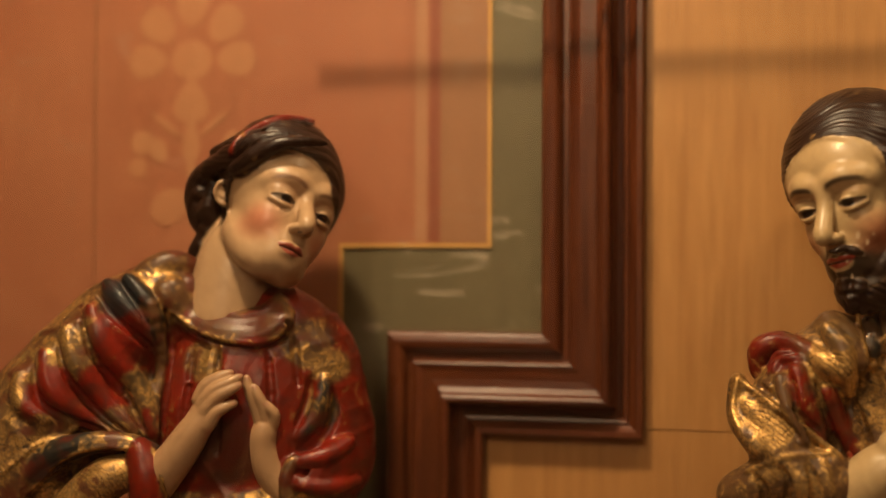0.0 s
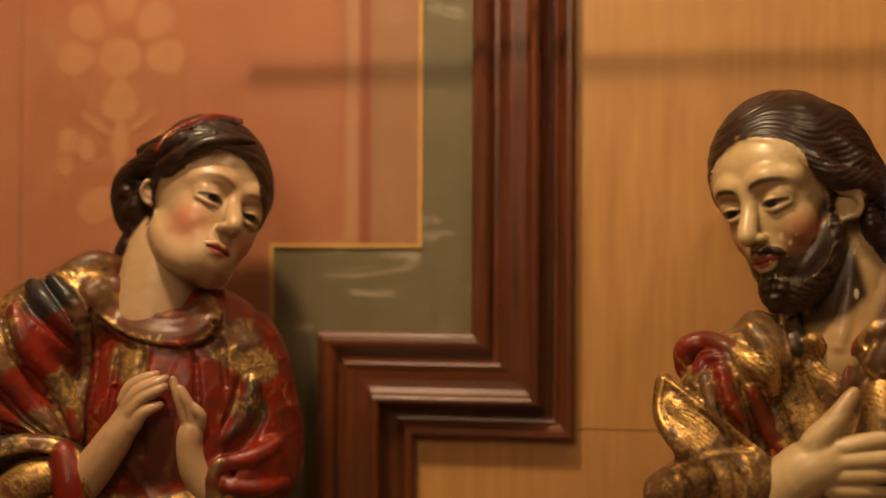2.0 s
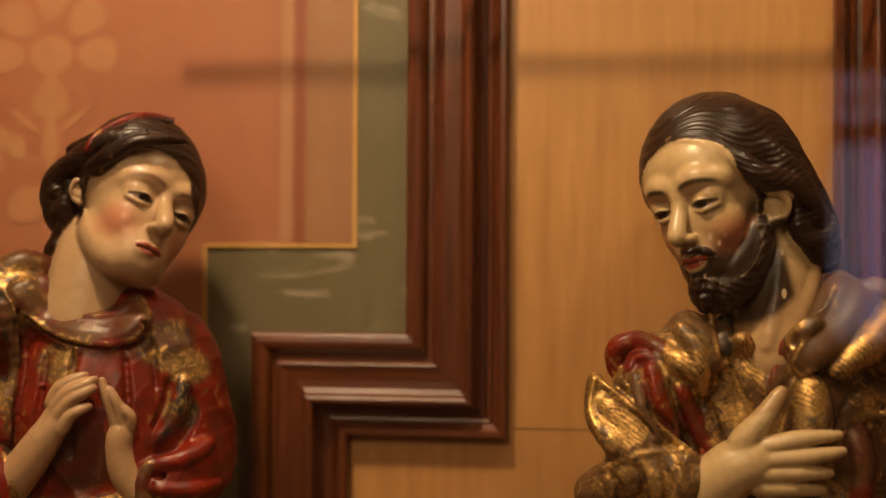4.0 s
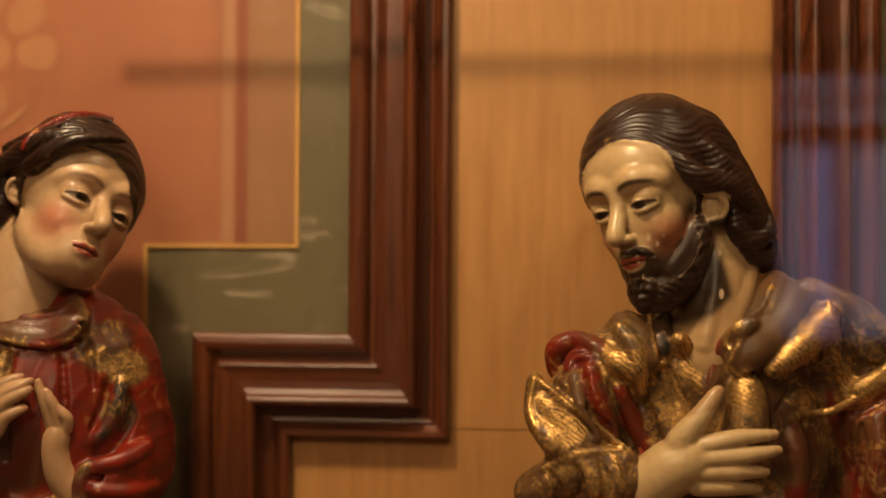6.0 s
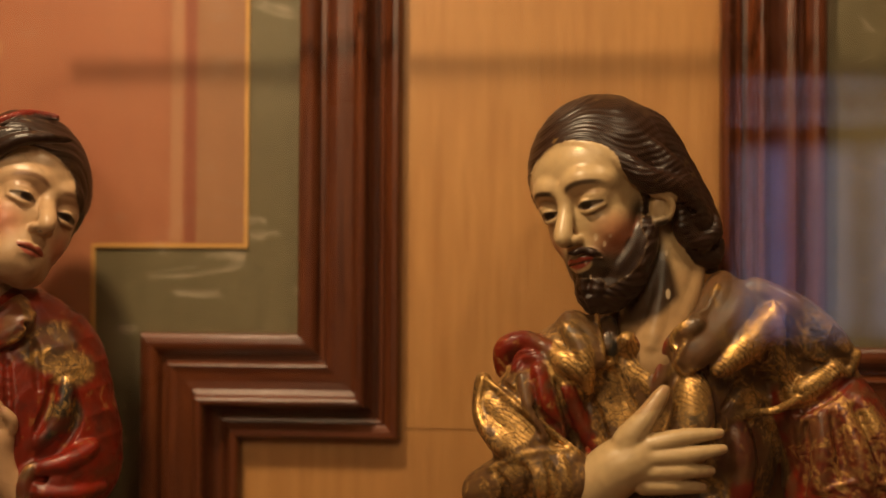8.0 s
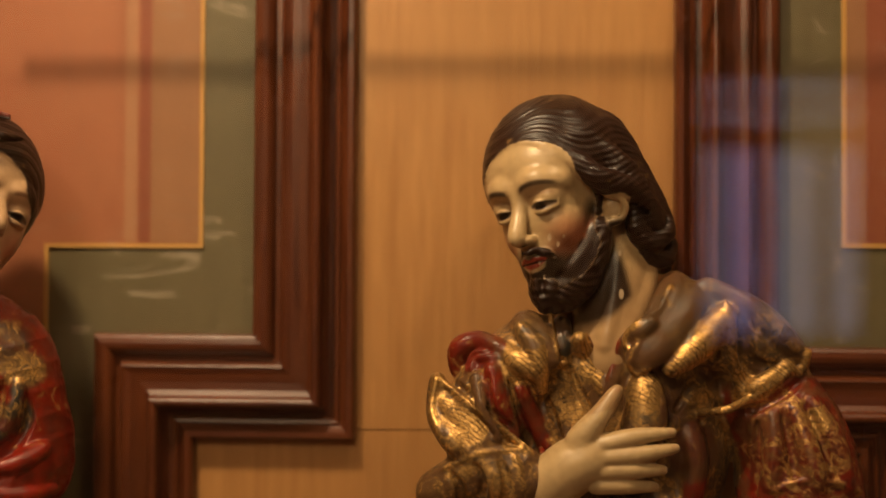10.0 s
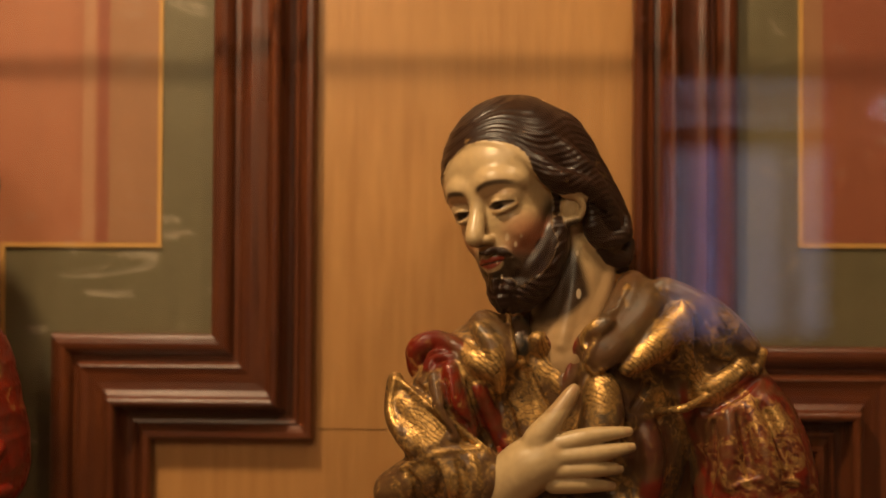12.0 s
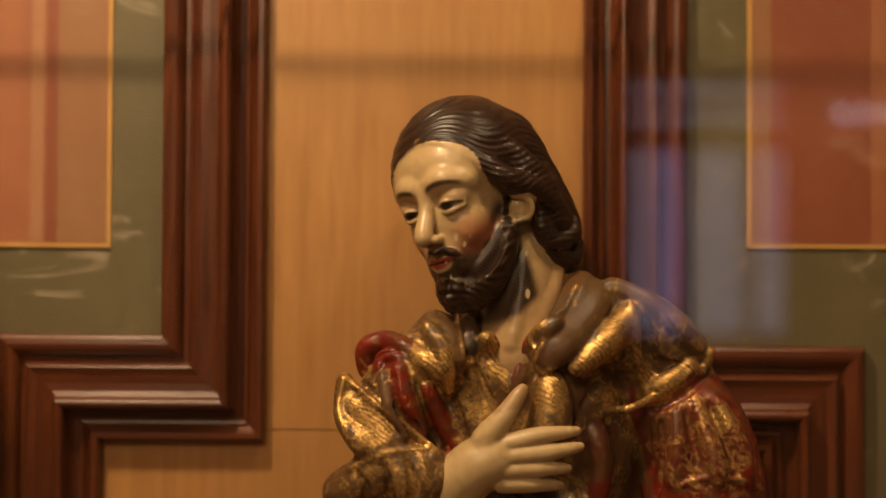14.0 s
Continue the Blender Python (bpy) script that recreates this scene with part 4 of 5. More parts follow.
for p, r in (((0.1305, 1.4090, 1.4883), 10), ((0.1394, 1.4107, 1.4727), 13), ((0.1508, 1.4163, 1.4663), 13), ((0.1611, 1.4096, 1.4866), 13), ((0.1466, 1.4054, 1.4865), 12), ((0.1717, 1.4096, 1.5029), 13), ((0.1679, 1.4192, 1.4727), 14), ((0.1842, 1.4109, 1.5155), 11), ((0.1384, 1.4200, 1.4630), 10)):
    mh.ball(p, (r, r * 0.8, r * 1.2), None, 3, HAIR_PAINT)


def m_waves(x, y, z):
    q = M_HEAD.local(np.stack([x, y, z], 1))
    s = q[:, 2] - q[:, 1] * 0.45 + 0.10 * np.sin(8 * q[:, 1]) + 0.05 * np.sin(12 * q[:, 0])
    beard = (q[:, 2] < -0.2) & (q[:, 1] > 0.05)
    curl = np.sin(75 * q[:, 0] + 4 * np.sin(20 * q[:, 2])) * np.sin(68 * q[:, 2] + 3 * np.sin(25 * q[:, 0]))
    return np.where(beard, 0.0014 * curl, 0.0004 * np.sin(58 * s + 2.5 * np.sin(5 * q[:, 0] + 5 * q[:, 1])) + 0.0003 * np.sin(190 * s + 3 * np.sin(9 * q[:, 0])))


mh.ripple([HAIR_PAINT], m_waves)

mb = Carving((-0.12, 1.22, 0.93), (0.58, 1.62, 1.57), 0.0022, MU, True)
mb.ball((0.20, 1.45, 0.98), (400, 200, 460), None, 30, ROBE_PAINT)
mb.ball((0.2205, 1.4807, 1.3146), (205, 108, 250), None, 20, ROBE_PAINT)
mb.ball((0.2163, 1.4726, 1.3936), (150, 92, 92), None, 20, ROBE_PAINT)
mb.strand([(0.2910, 1.4731, 1.4495), (0.3525, 1.4715, 1.4337), (0.4021, 1.4764, 1.4012)], [62, 70, 58], 24, ROBE_PAINT)
mb.strand([(0.3906, 1.4769, 1.3620), (0.4226, 1.4655, 1.3086), (0.4299, 1.4604, 1.2387)], [78, 88, 100], 24, RED_PAINT)
mb.strand([(0.1375, 1.4522, 1.4190), (0.0972, 1.4428, 1.3854), (0.0676, 1.4327, 1.3353)], [52, 58, 60], 24, ROBE_PAINT)
mb.strand([(0.0585, 1.4209, 1.3240), (0.0841, 1.4118, 1.2836), (0.1154, 1.4061, 1.2723)], [48, 48, 44], 20, ROBE_PAINT)
mb.ripple([ROBE_PAINT, RED_PAINT], lambda x, y, z: 0.8 * folds(0.8 * x, y, 0.8 * z))
# hollow round the neck, its shade put into the dark paint
mb.strand([(0.2097, 1.4319, 1.4663), (0.2080, 1.4067, 1.4172), (0.2071, 1.3930, 1.3810)], [52, 34, 6], 8, DARK_AND_SHADE_PAINT, True)
mb.strand([(0.1685, 1.4313, 1.4534), (0.1831, 1.4061, 1.4232), (0.2009, 1.3929, 1.3810)], [18, 14, 5], 6, DARK_AND_SHADE_PAINT, True)
# shawl collar
mb.strand([(0.2887, 1.4566, 1.4920), (0.2782, 1.4334, 1.4635), (0.2571, 1.4127, 1.4296), (0.2388, 1.4036, 1.4076)], [20, 26, 25, 12], 18, BROWN_PAINT)
mb.strand([(0.3072, 1.4507, 1.4793), (0.2939, 1.4275, 1.4506), (0.2692, 1.4092, 1.4224), (0.2438, 1.4039, 1.4015)], [20, 24, 22, 10], 20, BROWN_PAINT)
mb.strand([(0.2788, 1.4382, 1.4889), (0.2630, 1.4110, 1.4597), (0.2414, 1.3929, 1.4281), (0.2315, 1.3917, 1.4072)], [4, 5, 5, 4], 4, GILT_PAINT)
mb.strand([(0.2304, 1.3930, 1.4058), (0.2377, 1.3921, 1.3937), (0.2511, 1.3910, 1.4000)], 4.5, 4, GILT_PAINT)
mb.strand([(0.3208, 1.4305, 1.4620), (0.2960, 1.4058, 1.4265), (0.2674, 1.3939, 1.4011), (0.2414, 1.3923, 1.3888)], [6, 8, 8, 5], 4, DARK_AND_SHADE_PAINT, True)
mb.strand([(0.2525, 1.4175, 1.4469), (0.2293, 1.4084, 1.4222), (0.2129, 1.4037, 1.3764)], [15, 16, 10], 5, BROWN_PAINT)
mb.strand([(0.2612, 1.4174, 1.4620), (0.2360, 1.4016, 1.4449), (0.2270, 1.3977, 1.4302), (0.2331, 1.3956, 1.4143)], [4, 4.5, 4.5, 4], 4, GILT_PAINT)
mb.strand([(0.2227, 1.4042, 1.4286), (0.2136, 1.3980, 1.4004), (0.2086, 1.3958, 1.3709)], [4.5, 5, 5], 4, RED_PAINT)
mb.strand([(0.1186, 1.4408, 1.4451), (0.1298, 1.4192, 1.4259), (0.1469, 1.4017, 1.4046)], [22, 23, 9], 16, BROWN_PAINT)
mb.strand([(0.1459, 1.4164, 1.4563), (0.1491, 1.3975, 1.4260), (0.1540, 1.3915, 1.4005), (0.1676, 1.3930, 1.4078), (0.1790, 1.4007, 1.4285)], [4, 5, 5.5, 5, 4], 4, GILT_PAINT)
mb.strand([(0.1588, 1.4247, 1.4441), (0.1609, 1.4108, 1.4216), (0.1618, 1.4020, 1.4097)], [16, 15, 8], 5, DARK_AND_SHADE_PAINT)
mb.strand([(0.1773, 1.4150, 1.4289), (0.1892, 1.4040, 1.4017), (0.2039, 1.3996, 1.3730)], [14, 17, 10], 5, GILT_PAINT)
mb.strand([(0.1843, 1.4072, 1.4344), (0.1976, 1.3989, 1.4052), (0.2061, 1.3958, 1.3709)], [4.5, 5, 5], 4, RED_PAINT)
mb.strand([(0.1671, 1.3958, 1.3959), (0.1796, 1.3953, 1.3683), (0.1920, 1.3946, 1.3469)], [4, 5, 4], 5, DARK_AND_SHADE_PAINT, True)
# cape over the shoulder
mb.strand([(0.3383, 1.4257, 1.4572), (0.3074, 1.4074, 1.4240), (0.2767, 1.3994, 1.3983)], [20, 25, 15], 8, GILT_PAINT)
mb.strand([(0.3382, 1.4215, 1.4699), (0.3444, 1.4066, 1.4368), (0.3526, 1.4036, 1.3998), (0.3608, 1.4070, 1.3655)], [6, 10, 11, 8], 6, GILT_PAINT)
mb.strand([(0.3557, 1.4144, 1.4515), (0.3620, 1.4074, 1.4182), (0.3707, 1.4079, 1.4009), (0.4045, 1.4269, 1.3972)], [8, 15, 14, 8], 5, DARK_AND_SHADE_PAINT, True)
mb.strand([(0.3258, 1.4064, 1.4304), (0.3284, 1.3992, 1.4000), (0.3124, 1.3981, 1.3660)], [5, 8, 6], 6, DARK_AND_SHADE_PAINT, True)
mb.strand([(0.3064, 1.3999, 1.4059), (0.2998, 1.3964, 1.3753), (0.2843, 1.3952, 1.3507)], [4, 6, 5], 6, DARK_AND_SHADE_PAINT, True)
mb.strand([(0.3709, 1.4084, 1.3748), (0.3911, 1.4164, 1.3866), (0.4104, 1.4309, 1.4013)], [12, 13, 9], 8, GILT_PAINT)
mb.strand([(0.2914, 1.4021, 1.3426), (0.3199, 1.3986, 1.3494), (0.3544, 1.3992, 1.3594), (0.3888, 1.4113, 1.3784), (0.4111, 1.4284, 1.3959)], [6, 7, 7, 6, 5], 4, GILT_PAINT)
mb.strand([(0.2948, 1.4036, 1.3313), (0.3310, 1.3990, 1.3396), (0.3623, 1.4021, 1.3487), (0.3987, 1.4169, 1.3679), (0.4256, 1.4367, 1.3865)], [8, 10, 9, 8, 6], 4, DARK_AND_SHADE_PAINT, True)
mb.strand([(0.3221, 1.4561, 1.4870), (0.3629, 1.4404, 1.4671), (0.4013, 1.4418, 1.4342), (0.4296, 1.4547, 1.4042)], [18, 19, 19, 13], 8, BROWN_PAINT)
mb.strand([(0.4325, 1.4507, 1.4148), (0.4220, 1.4378, 1.3927), (0.4060, 1.4282, 1.4015)], [8, 8, 6], 5, GILT_PAINT)
# deep hollow below the cape, painted dark for its shade
mb.strand([(0.3392, 1.4034, 1.3224), (0.3461, 1.4004, 1.2859), (0.3501, 1.4012, 1.2458)], [18, 28, 34], 8, DARK_AND_SHADE_PAINT, True)
# creases of the sleeve, shade painted into their grooves, and its gilt hem
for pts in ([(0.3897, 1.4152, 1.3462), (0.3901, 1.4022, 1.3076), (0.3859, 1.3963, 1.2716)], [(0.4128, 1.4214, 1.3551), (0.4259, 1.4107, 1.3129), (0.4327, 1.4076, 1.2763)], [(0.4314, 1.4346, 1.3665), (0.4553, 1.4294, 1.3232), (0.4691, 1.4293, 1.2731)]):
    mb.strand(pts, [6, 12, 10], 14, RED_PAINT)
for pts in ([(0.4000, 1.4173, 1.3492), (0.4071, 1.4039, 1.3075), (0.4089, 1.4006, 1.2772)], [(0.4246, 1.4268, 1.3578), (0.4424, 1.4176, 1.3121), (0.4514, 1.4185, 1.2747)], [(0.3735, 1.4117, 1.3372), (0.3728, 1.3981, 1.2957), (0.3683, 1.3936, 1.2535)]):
    mb.strand(pts, [4, 7, 6], 7, DARK_AND_SHADE_PAINT, True)
mb.strand([(0.3879, 1.3912, 1.2676), (0.4194, 1.3955, 1.2794), (0.4582, 1.4160, 1.2752), (0.4846, 1.4403, 1.2638)], 5, 4, GILT_PAINT)
# the wrapped mantle over the near arm
mb.strand([(0.0430, 1.4507, 1.3908), (0.0444, 1.4450, 1.4149), (0.0662, 1.4414, 1.4242), (0.0906, 1.4381, 1.4182)], [15, 19, 18, 13], 6, RED_PAINT)
mb.strand([(0.0576, 1.4365, 1.3951), (0.0653, 1.4312, 1.4083), (0.0831, 1.4290, 1.4073)], [10, 12, 9], 5, RED_PAINT)
mb.strand([(0.0527, 1.4299, 1.3956), (0.0579, 1.4258, 1.4098), (0.0800, 1.4262, 1.4150)], [3, 4, 3], 3, DARK_AND_SHADE_PAINT, True)
mb.strand([(0.0933, 1.4226, 1.4141), (0.1122, 1.4049, 1.4029), (0.1345, 1.3991, 1.3898)], [16, 22, 12], 7, GILT_PAINT)
mb.strand([(0.1134, 1.4251, 1.4406), (0.1296, 1.4064, 1.4154), (0.1358, 1.3982, 1.3739)], [13, 16, 10], 7, GILT_PAINT)
mb.strand([(0.0808, 1.4240, 1.3950), (0.0874, 1.4104, 1.3630), (0.1039, 1.4036, 1.3235)], [13, 16, 13], 6, RED_PAINT)
mb.strand([(0.1123, 1.4081, 1.3740), (0.1248, 1.3985, 1.3416), (0.1423, 1.3969, 1.3092)], [13, 16, 12], 6, RED_PAINT)
mb.strand([(0.0642, 1.4303, 1.3862), (0.0711, 1.4141, 1.3562), (0.0877, 1.4033, 1.3234)], [11, 13, 10], 6, BROWN_PAINT)
# grooves between the wrapped folds, dark colour standing in for shade
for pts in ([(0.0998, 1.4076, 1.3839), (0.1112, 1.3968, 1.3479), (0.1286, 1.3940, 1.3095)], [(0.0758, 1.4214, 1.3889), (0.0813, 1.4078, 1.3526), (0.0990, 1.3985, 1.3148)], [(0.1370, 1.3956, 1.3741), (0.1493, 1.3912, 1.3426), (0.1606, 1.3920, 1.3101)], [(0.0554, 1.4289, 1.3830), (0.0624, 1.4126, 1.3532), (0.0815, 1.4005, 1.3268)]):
    mb.strand(pts, [3.5, 5, 4], 4, DARK_AND_SHADE_PAINT, True)
mb.strand([(0.0197, 1.4321, 1.3812), (0.0225, 1.4316, 1.3413), (0.0430, 1.4182, 1.3117)], [14, 20, 18], 8, ROBE_PAINT)
mb.strand([(0.0302, 1.4289, 1.3563), (0.0525, 1.4115, 1.3332), (0.0841, 1.4008, 1.3144)], [22, 28, 16], 8, GILT_PAINT)
mb.strand([(0.0185, 1.4307, 1.3839), (0.0476, 1.4043, 1.3651), (0.0841, 1.3899, 1.3386), (0.1224, 1.3873, 1.3086)], [6, 7, 7, 6], 4, GILT_PAINT)
mb.strand([(0.0293, 1.4296, 1.3866), (0.0563, 1.4057, 1.3676), (0.0914, 1.3926, 1.3420), (0.1248, 1.3899, 1.3156)], [5, 6, 6, 5], 4, DARK_AND_SHADE_PAINT, True)
mb.strand([(0.0187, 1.4268, 1.3817), (0.0152, 1.4261, 1.3463), (0.0349, 1.4154, 1.3113)], [5, 6, 5], 4, GILT_PAINT)
mb.strand([(0.0213, 1.4175, 1.2583), (0.0686, 1.4035, 1.2884), (0.1152, 1.3992, 1.2932)], [38, 34, 30], 8, ROBE_PAINT)
mb.strand([(0.0293, 1.4066, 1.2876), (0.0688, 1.3915, 1.3063), (0.1119, 1.3871, 1.3097)], 5, 4, GILT_PAINT)
for pts in ([(0.0378, 1.3978, 1.2835), (0.0475, 1.3918, 1.2661), (0.0445, 1.3934, 1.2442)], [(0.0628, 1.3889, 1.2955), (0.0723, 1.3830, 1.2739), (0.0675, 1.3874, 1.2456)], [(0.0905, 1.3855, 1.3000), (0.0980, 1.3809, 1.2776), (0.0939, 1.3840, 1.2465)]):
    mb.strand(pts, [4, 7, 6], 5, DARK_AND_SHADE_PAINT, True)
mb.strand([(0.1060, 1.4046, 1.2768), (0.1289, 1.4012, 1.2745)], [42, 40], 6, BROWN_PAINT)
mb.strand([(0.1358, 1.3850, 1.3078), (0.1455, 1.3765, 1.2860), (0.1481, 1.3771, 1.2574)], 5, 4, RED_PAINT)
mb.strand([(0.1064, 1.3871, 1.3036), (0.1126, 1.3759, 1.2815), (0.1140, 1.3778, 1.2539)], 4, 4, GILT_PAINT)
# bulging gilt cloth behind the fingers
mb.strand([(0.2491, 1.4058, 1.3753), (0.2488, 1.4024, 1.3434), (0.2392, 1.4042, 1.3060)], [28, 34, 36], 8, GILT_PAINT)
mb.strand([(0.2692, 1.3984, 1.3749), (0.2737, 1.3938, 1.3446), (0.2691, 1.3957, 1.3074)], [3, 5, 5], 4, DARK_AND_SHADE_PAINT, True)
mb.strand([(0.3008, 1.4025, 1.3315), (0.3066, 1.3994, 1.2949), (0.3010, 1.4027, 1.2512)], [14, 18, 18], 14, RED_PAINT)

mf = Carving((0.07, 1.25, 1.17), (0.33, 1.46, 1.41), 0.0013, MU)
mf.strand([(0.1402, 1.4016, 1.2647), (0.1675, 1.3939, 1.2908), (0.1950, 1.3916, 1.3043)], [40, 40, 36], 16)
mf.ball((0.1977, 1.3864, 1.3045), (46, 20, 40), turn_matrix(0, 0, -10), 14)
mf.strand([(0.1748, 1.3830, 1.3206), (0.1953, 1.3804, 1.3455), (0.2162, 1.3842, 1.3758)], [22, 16, 10], 8)
for pts in ([(0.2014, 1.3784, 1.3178), (0.2351, 1.3750, 1.3270), (0.2748, 1.3823, 1.3313)], [(0.2025, 1.3761, 1.3048), (0.2422, 1.3729, 1.3092), (0.2782, 1.3801, 1.3146)], [(0.2002, 1.3776, 1.2900), (0.2351, 1.3744, 1.2920), (0.2649, 1.3803, 1.2914)],
            [(0.1945, 1.3817, 1.2747), (0.2259, 1.3784, 1.2749), (0.2569, 1.3844, 1.2724)]):
    mf.strand(pts, [17, 14.5, 8], 3)


def paint_man(v, m, col):
    skin = (m == SKIN_PAINT).astype(float)
    p = M_HEAD.local(v)
    on = ((np.abs(p) < 1.1).all(1)) & (p[:, 1] < 0.62)
    lay(col, skin, (0.50, 0.345, 0.172, 0))
    # neck skin browned downwards: shade under the jaw put into the colour
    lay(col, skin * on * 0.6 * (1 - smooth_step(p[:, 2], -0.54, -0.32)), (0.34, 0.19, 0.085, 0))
    l, a, u = np.abs(p[:, 0]), p[:, 1], p[:, 2]
    grown = (1 - smooth_step(u + 0.72 * a, -0.06, 0.06)) * smooth_step(a, -0.03, 0.02) * smooth_step(u + 0.6 * a, -0.62, -0.56)
    grown *= (1 - smooth_step(l, 0.36, 0.40)) * (1 - smooth_step(l, 0.25, 0.28) * smooth_step(u, -0.20, -0.16))
    grown *= 1 - dab(p, (0, 0.37, -0.315), (0.085, 0.12, 0.045))
    lay(col, skin * on * 0.96 * grown, (0.026, 0.013, 0.008, 0.02))
    paint_face(p, col, skin * on, (0.04, 0.02, 0.011), (0.36, 0.04, 0.022), (0.48, 0.14, 0.06), -0.010)
    # side whiskers from the ear down to the jaw
    for c, r in (((0.1943, 1.4145, 1.5451), 20), ((0.1867, 1.4120, 1.5293), 24), ((0.1742, 1.4108, 1.5117), 24), ((0.1592, 1.4107, 1.4991), 18)):
        lay(col, skin * 0.96 * dab(v, c, (r * MU, 60 * MU, r * MU)), (0.026, 0.013, 0.008, 0.02))
    # rubbed spots where the ground shows
    for c, r in (((0.1431, 1.3998, 1.5412), 8), ((0.1526, 1.4034, 1.5339), 6), ((0.1378, 1.4050, 1.4977), 5), ((0.1586, 1.4007, 1.5426), 4), ((0.2240, 1.4216, 1.4793), 10), ((0.2230, 1.4272, 1.5247), 6), ((0.1327, 1.4033, 1.5132), 4)):
        lay(col, 0.8 * on * dab(v, c, (r * 0.5 * MU, 40 * MU, r * MU)), (0.66, 0.50, 0.32, 0))
    robe = (1 - skin) * (m != HAIR_PAINT)
    for c, r, paint in (((0.4141, 1.4131, 1.3125), 100, (0.13, 0.016, 0.007, 0.44)), ((0.3073, 1.4044, 1.3066), 60, (0.075, 0.020, 0.010, 0.22)),
                        ((0.1147, 1.4050, 1.4010), 38, (0.3, 0.18, 0.05, 1.0)), ((0.3071, 1.4054, 1.4241), 52, (0.28, 0.16, 0.045, 0.95)),
                        ((0.3799, 1.4296, 1.4359), 60, (0.07, 0.045, 0.025, 0.45)), ((0.2717, 1.4205, 1.4482), 62, (0.10, 0.055, 0.024, 0.16)),
                        ((0.3058, 1.4404, 1.4731), 50, (0.10, 0.055, 0.024, 0.16)), ((0.1240, 1.4176, 1.4347), 40, (0.12, 0.068, 0.028, 0.3)),
                        ((0.0886, 1.4117, 1.3660), 26, (0.17, 0.013, 0.006, 0.12)), ((0.1261, 1.3998, 1.3427), 32, (0.24, 0.016, 0.007, 0.06)),
                        ((0.0671, 1.4364, 1.4143), 46, (0.13, 0.011, 0.005, 0.12)), ((0.0556, 1.4115, 1.3345), 46, (0.3, 0.18, 0.05, 1.0)),
                        ((0.2473, 1.3888, 1.3756), 34, (0.28, 0.17, 0.05, 0.95)), ((0.2438, 1.3894, 1.3387), 40, (0.14, 0.09, 0.045, 0.5)),
                        ((0.1921, 1.4002, 1.3989), 30, (0.26, 0.15, 0.045, 0.9)), ((0.2815, 1.3977, 1.3566), 40, (0.13, 0.06, 0.03, 0.3)),
                        ((0.1704, 1.3954, 1.3497), 34, (0.14, 0.085, 0.035, 0.6)), ((0.0720, 1.3967, 1.2747), 60, (0.13, 0.07, 0.03, 0.5)),
                        ((0.3633, 1.4076, 1.3748), 44, (0.26, 0.15, 0.05, 0.85))):
        r *= MU
        lay(col, robe * dab(v, c, (r, r * 1.8, r)), paint)
    for tip in ((0.2741, 1.3771, 1.3326), (0.2775, 1.3749, 1.3159), (0.2643, 1.3750, 1.2928), (0.2563, 1.3791, 1.2739), (0.2157, 1.3776, 1.3770)):
        lay(col, 0.4 * skin * dab(v, tip, (7 * MU, 14 * MU, 6 * MU)), (0.34, 0.16, 0.08, 0))


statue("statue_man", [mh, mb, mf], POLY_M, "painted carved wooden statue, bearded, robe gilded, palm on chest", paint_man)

# ---- altar, glass case and the room behind the viewer ----
GLASS = Mat("case_glass")
clear = GLASS.n.new("ShaderNodeBsdfTransparent")
gloss = GLASS.n.new("ShaderNodeBsdfGlossy")
gloss.inputs["Roughness"].default_value = 0.012
fres = GLASS.n.new("ShaderNodeFresnel")
fres.inputs[0].default_value = 1.5
both = GLASS.n.new("ShaderNodeMixShader")
GLASS.link(GLASS.ramp(fres.outputs[0], 0, 1, 0.035, 1.0), both.inputs[0])
GLASS.link(clear.outputs[0], both.inputs[1])
GLASS.link(gloss.outputs[0], both.inputs[2])
GLASS.link(both.outputs[0], GLASS.out.inputs[0])


def glowing(name, colour, strength):
    m = Mat(name)
    m.set(colour, 0.5)
    m.b.inputs["Emission Color"].default_value = (*colour, 1)
    m.b.inputs["Emission Strength"].default_value = strength
    return m.m


def altar_table():
    ob = tagged(new("altar_table"), "dark mahogany altar table carrying the two statues", "altar")
    part("top", box(-1.2, 1.2, 1.0, 1.58, 0.90, 0.95, 0.006), FRAME_H, ob)
    part("front_panel", box(-1.1, 1.1, 1.06, 1.09, 0.08, 0.898, 0.004), FRAME_V, ob)
    part("base", box(-1.15, 1.15, 1.03, 1.58, 0.0, 0.08, 0.006), FRAME_H, ob)


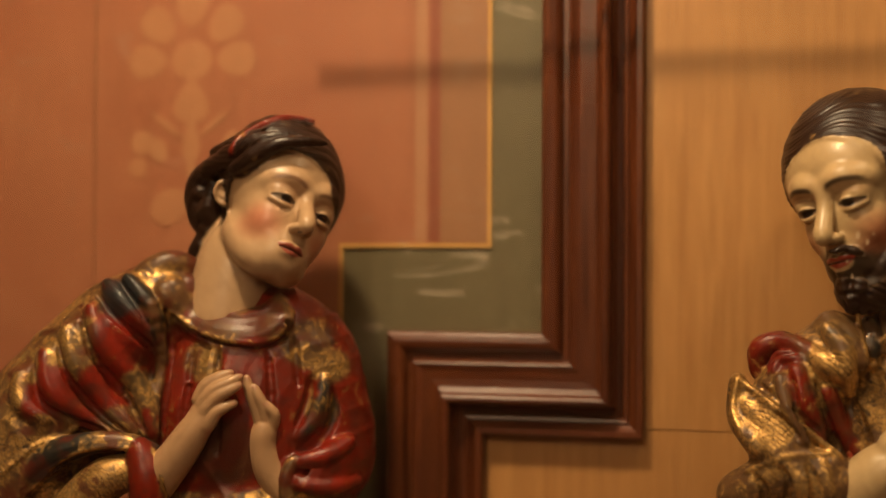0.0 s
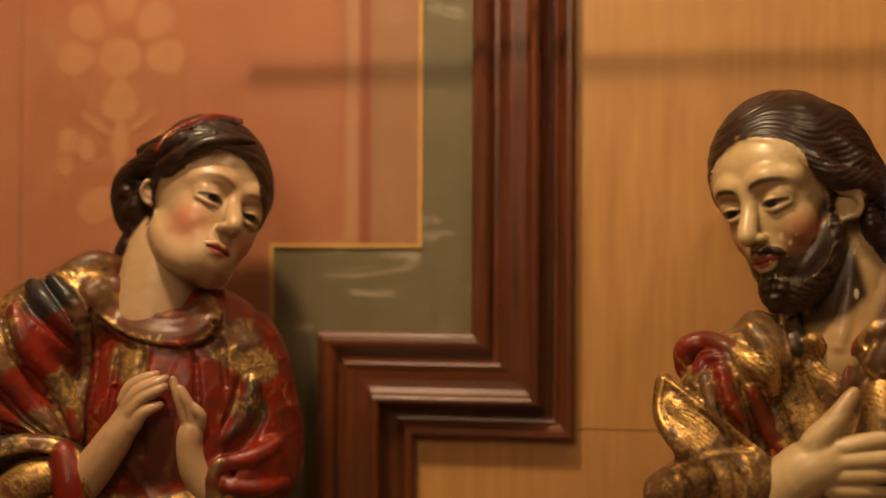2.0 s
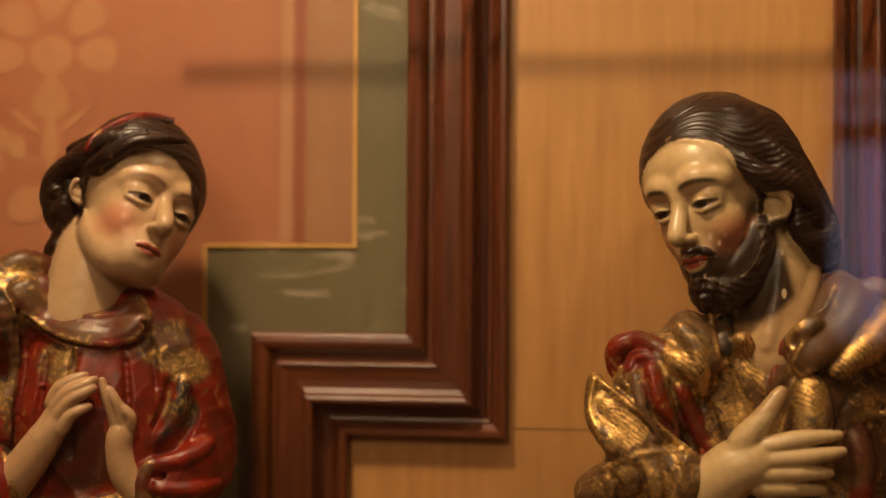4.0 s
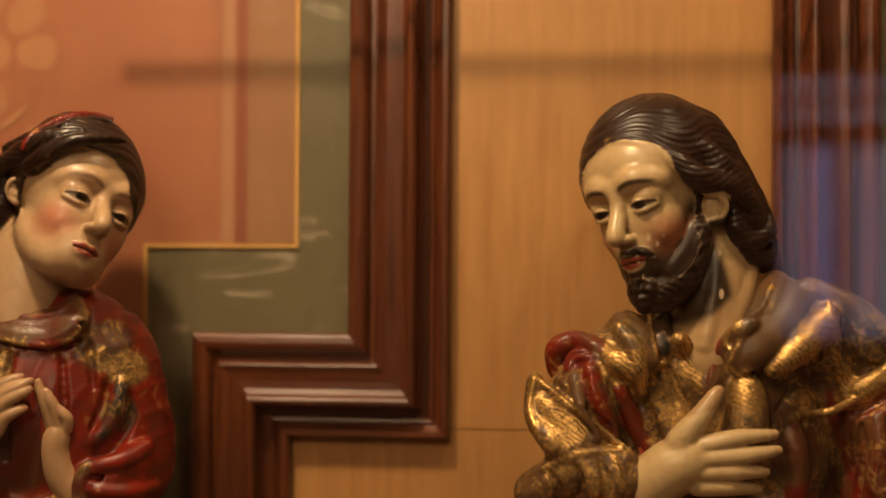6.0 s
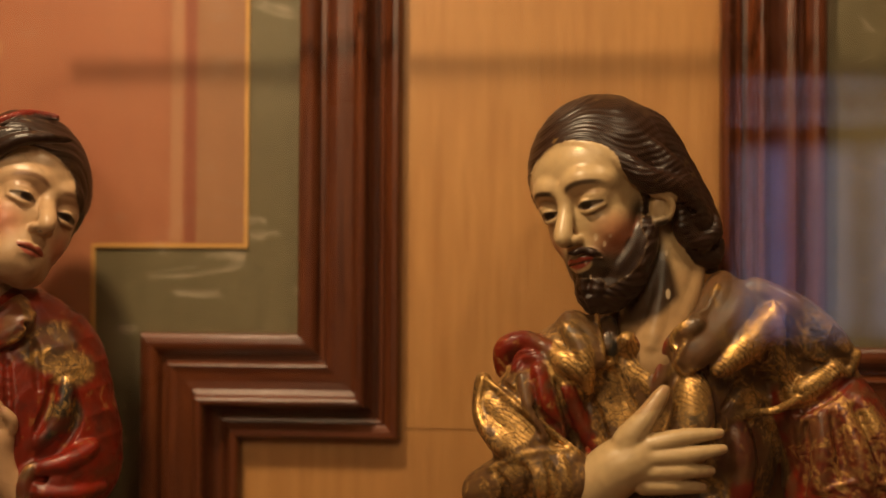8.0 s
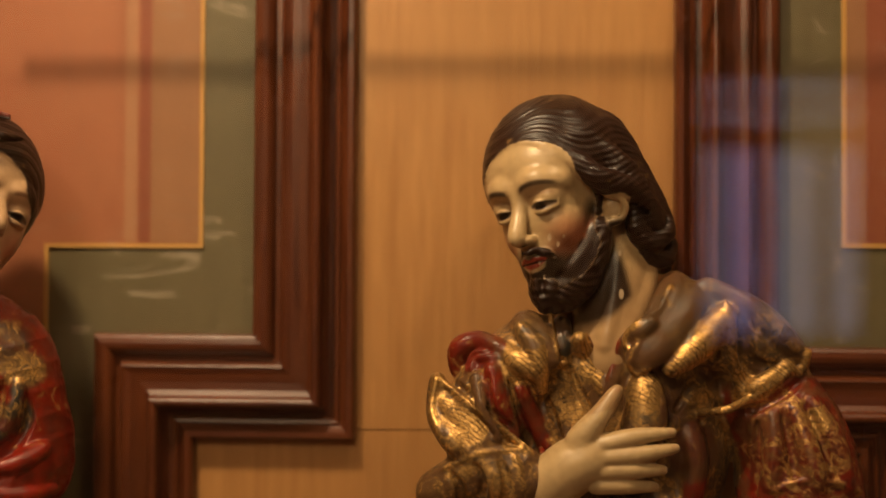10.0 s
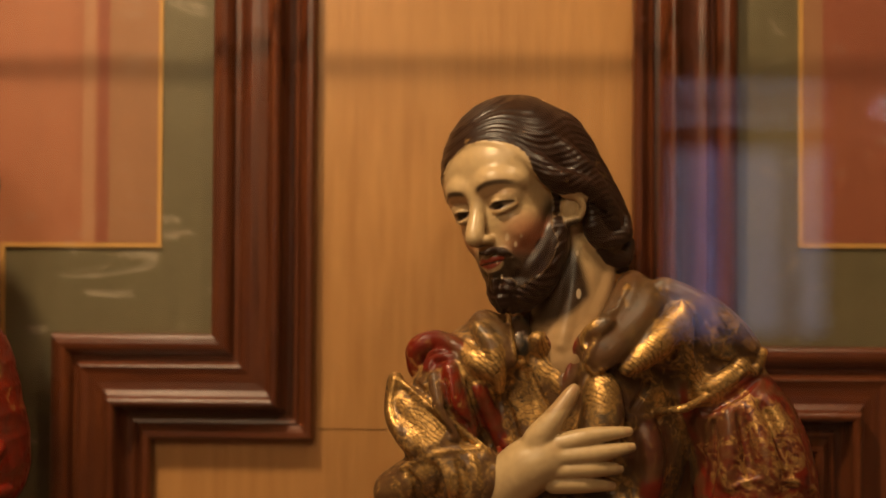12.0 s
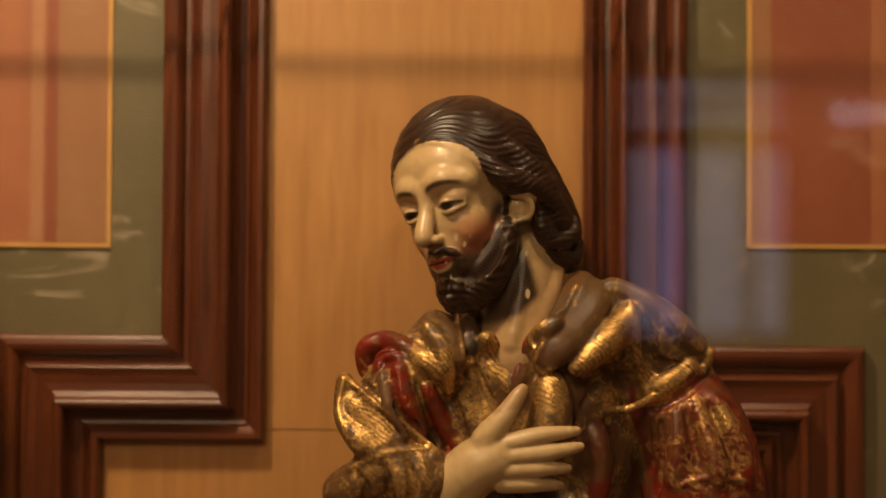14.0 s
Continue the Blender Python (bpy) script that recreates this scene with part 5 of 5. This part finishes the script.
def glass_case():
    ob = tagged(new("glass_case"), "large glass pane in a dark wooden case before the statues", "display case")
    ob.location = (0, 1.02, 0.95)
    pane = part("pane", box(-1.13, 1.13, 0.012, 0.018, 0.03, 1.86), GLASS.m, ob, "clear glass pane")
    pane.visible_shadow = False
    part("top_rail", box(-1.2, 1.2, 0.0, 0.03, 1.86, 1.89, 0.003), FRAME_H, ob)
    part("bottom_rail", box(-1.2, 1.2, 0.0, 0.03, 0.001, 0.03, 0.003), FRAME_H, ob)
    part("post", box(-1.2, -1.13, 0.0, 0.03, 0.03, 1.86, 0.003), FRAME_V, ob)
    part("post", box(1.13, 1.2, 0.0, 0.03, 0.03, 1.86, 0.003), FRAME_V, ob)


altar_table()
glass_case()


# unseen rod, added above the view to throw the level shadow band
def hanging_rod():
    ob = tagged(new("shadow_rod"), "thin dark wooden rod on wires, out of view, casting the wall's level shadow", "rod")
    ob.location = (0.185, 1.50, 1.899)
    bm = bmesh.new()
    bmesh.ops.create_cone(bm, cap_ends=True, segments=16, radius1=0.0055, radius2=0.0055, depth=1.43)
    bmesh.ops.rotate(bm, verts=bm.verts, matrix=Matrix.Rotation(radians(90), 3, "Y"))
    part("rod", bm, FRAME_H, ob, smooth=True)
    for x in (-0.6, 0.6):
        part("wire", box(x - 0.0006, x + 0.0006, -0.0006, 0.0006, 0.006, 2.324), FRAME_V, ob)


hanging_rod()

DAY = glowing("daylit_pane", (0.50, 0.50, 0.95), 0.95)
PALE = glowing("daylit_frosted_pane", (0.55, 0.6, 0.85), 0.7)


def tall_window():
    ob = structure(new("window_1"), "tall daylit window in the chapel wall", "window")
    ob.location = (0.0, -4.0, 0)
    for x0, x1, m in ((1.06, 1.16, PALE), (1.19, 1.29, DAY), (1.36, 1.60, PALE), (1.66, 1.79, PALE)):
        part("pane", box(x0, x1, 0.01, 0.02, 1.22, 2.10), m, ob)
    for z in (2.23, 2.36):
        part("pane", box(1.04, 1.79, 0.01, 0.02, z, z + 0.05), PALE, ob)
    part("window_frame", box(0.98, 1.85, 0.0, 0.008, 1.17, 2.46), FRAME_V, ob)


tall_window()
BULB = glowing("lamp_glass", (0.75, 0.8, 1.0), 5.0)


def wall_light(x):
    ob = tagged(new("wall_light"), "small round cool white lamp on the chapel wall", "lamp", "wall lamps")
    ob.location = (x, -4.0, 2.28)
    bm = bmesh.new()
    bmesh.ops.create_uvsphere(bm, u_segments=16, v_segments=8, radius=0.022)
    bmesh.ops.translate(bm, verts=bm.verts, vec=(0, 0.05, 0))
    part("bulb", bm, BULB, ob, "glowing glass bulb", True)
    part("holder", box(-0.02, 0.02, 0.0, 0.03, -0.02, 0.02, 0.004), FRAME_V, ob)


for x in (2.06, 2.17, 2.30):
    wall_light(x)
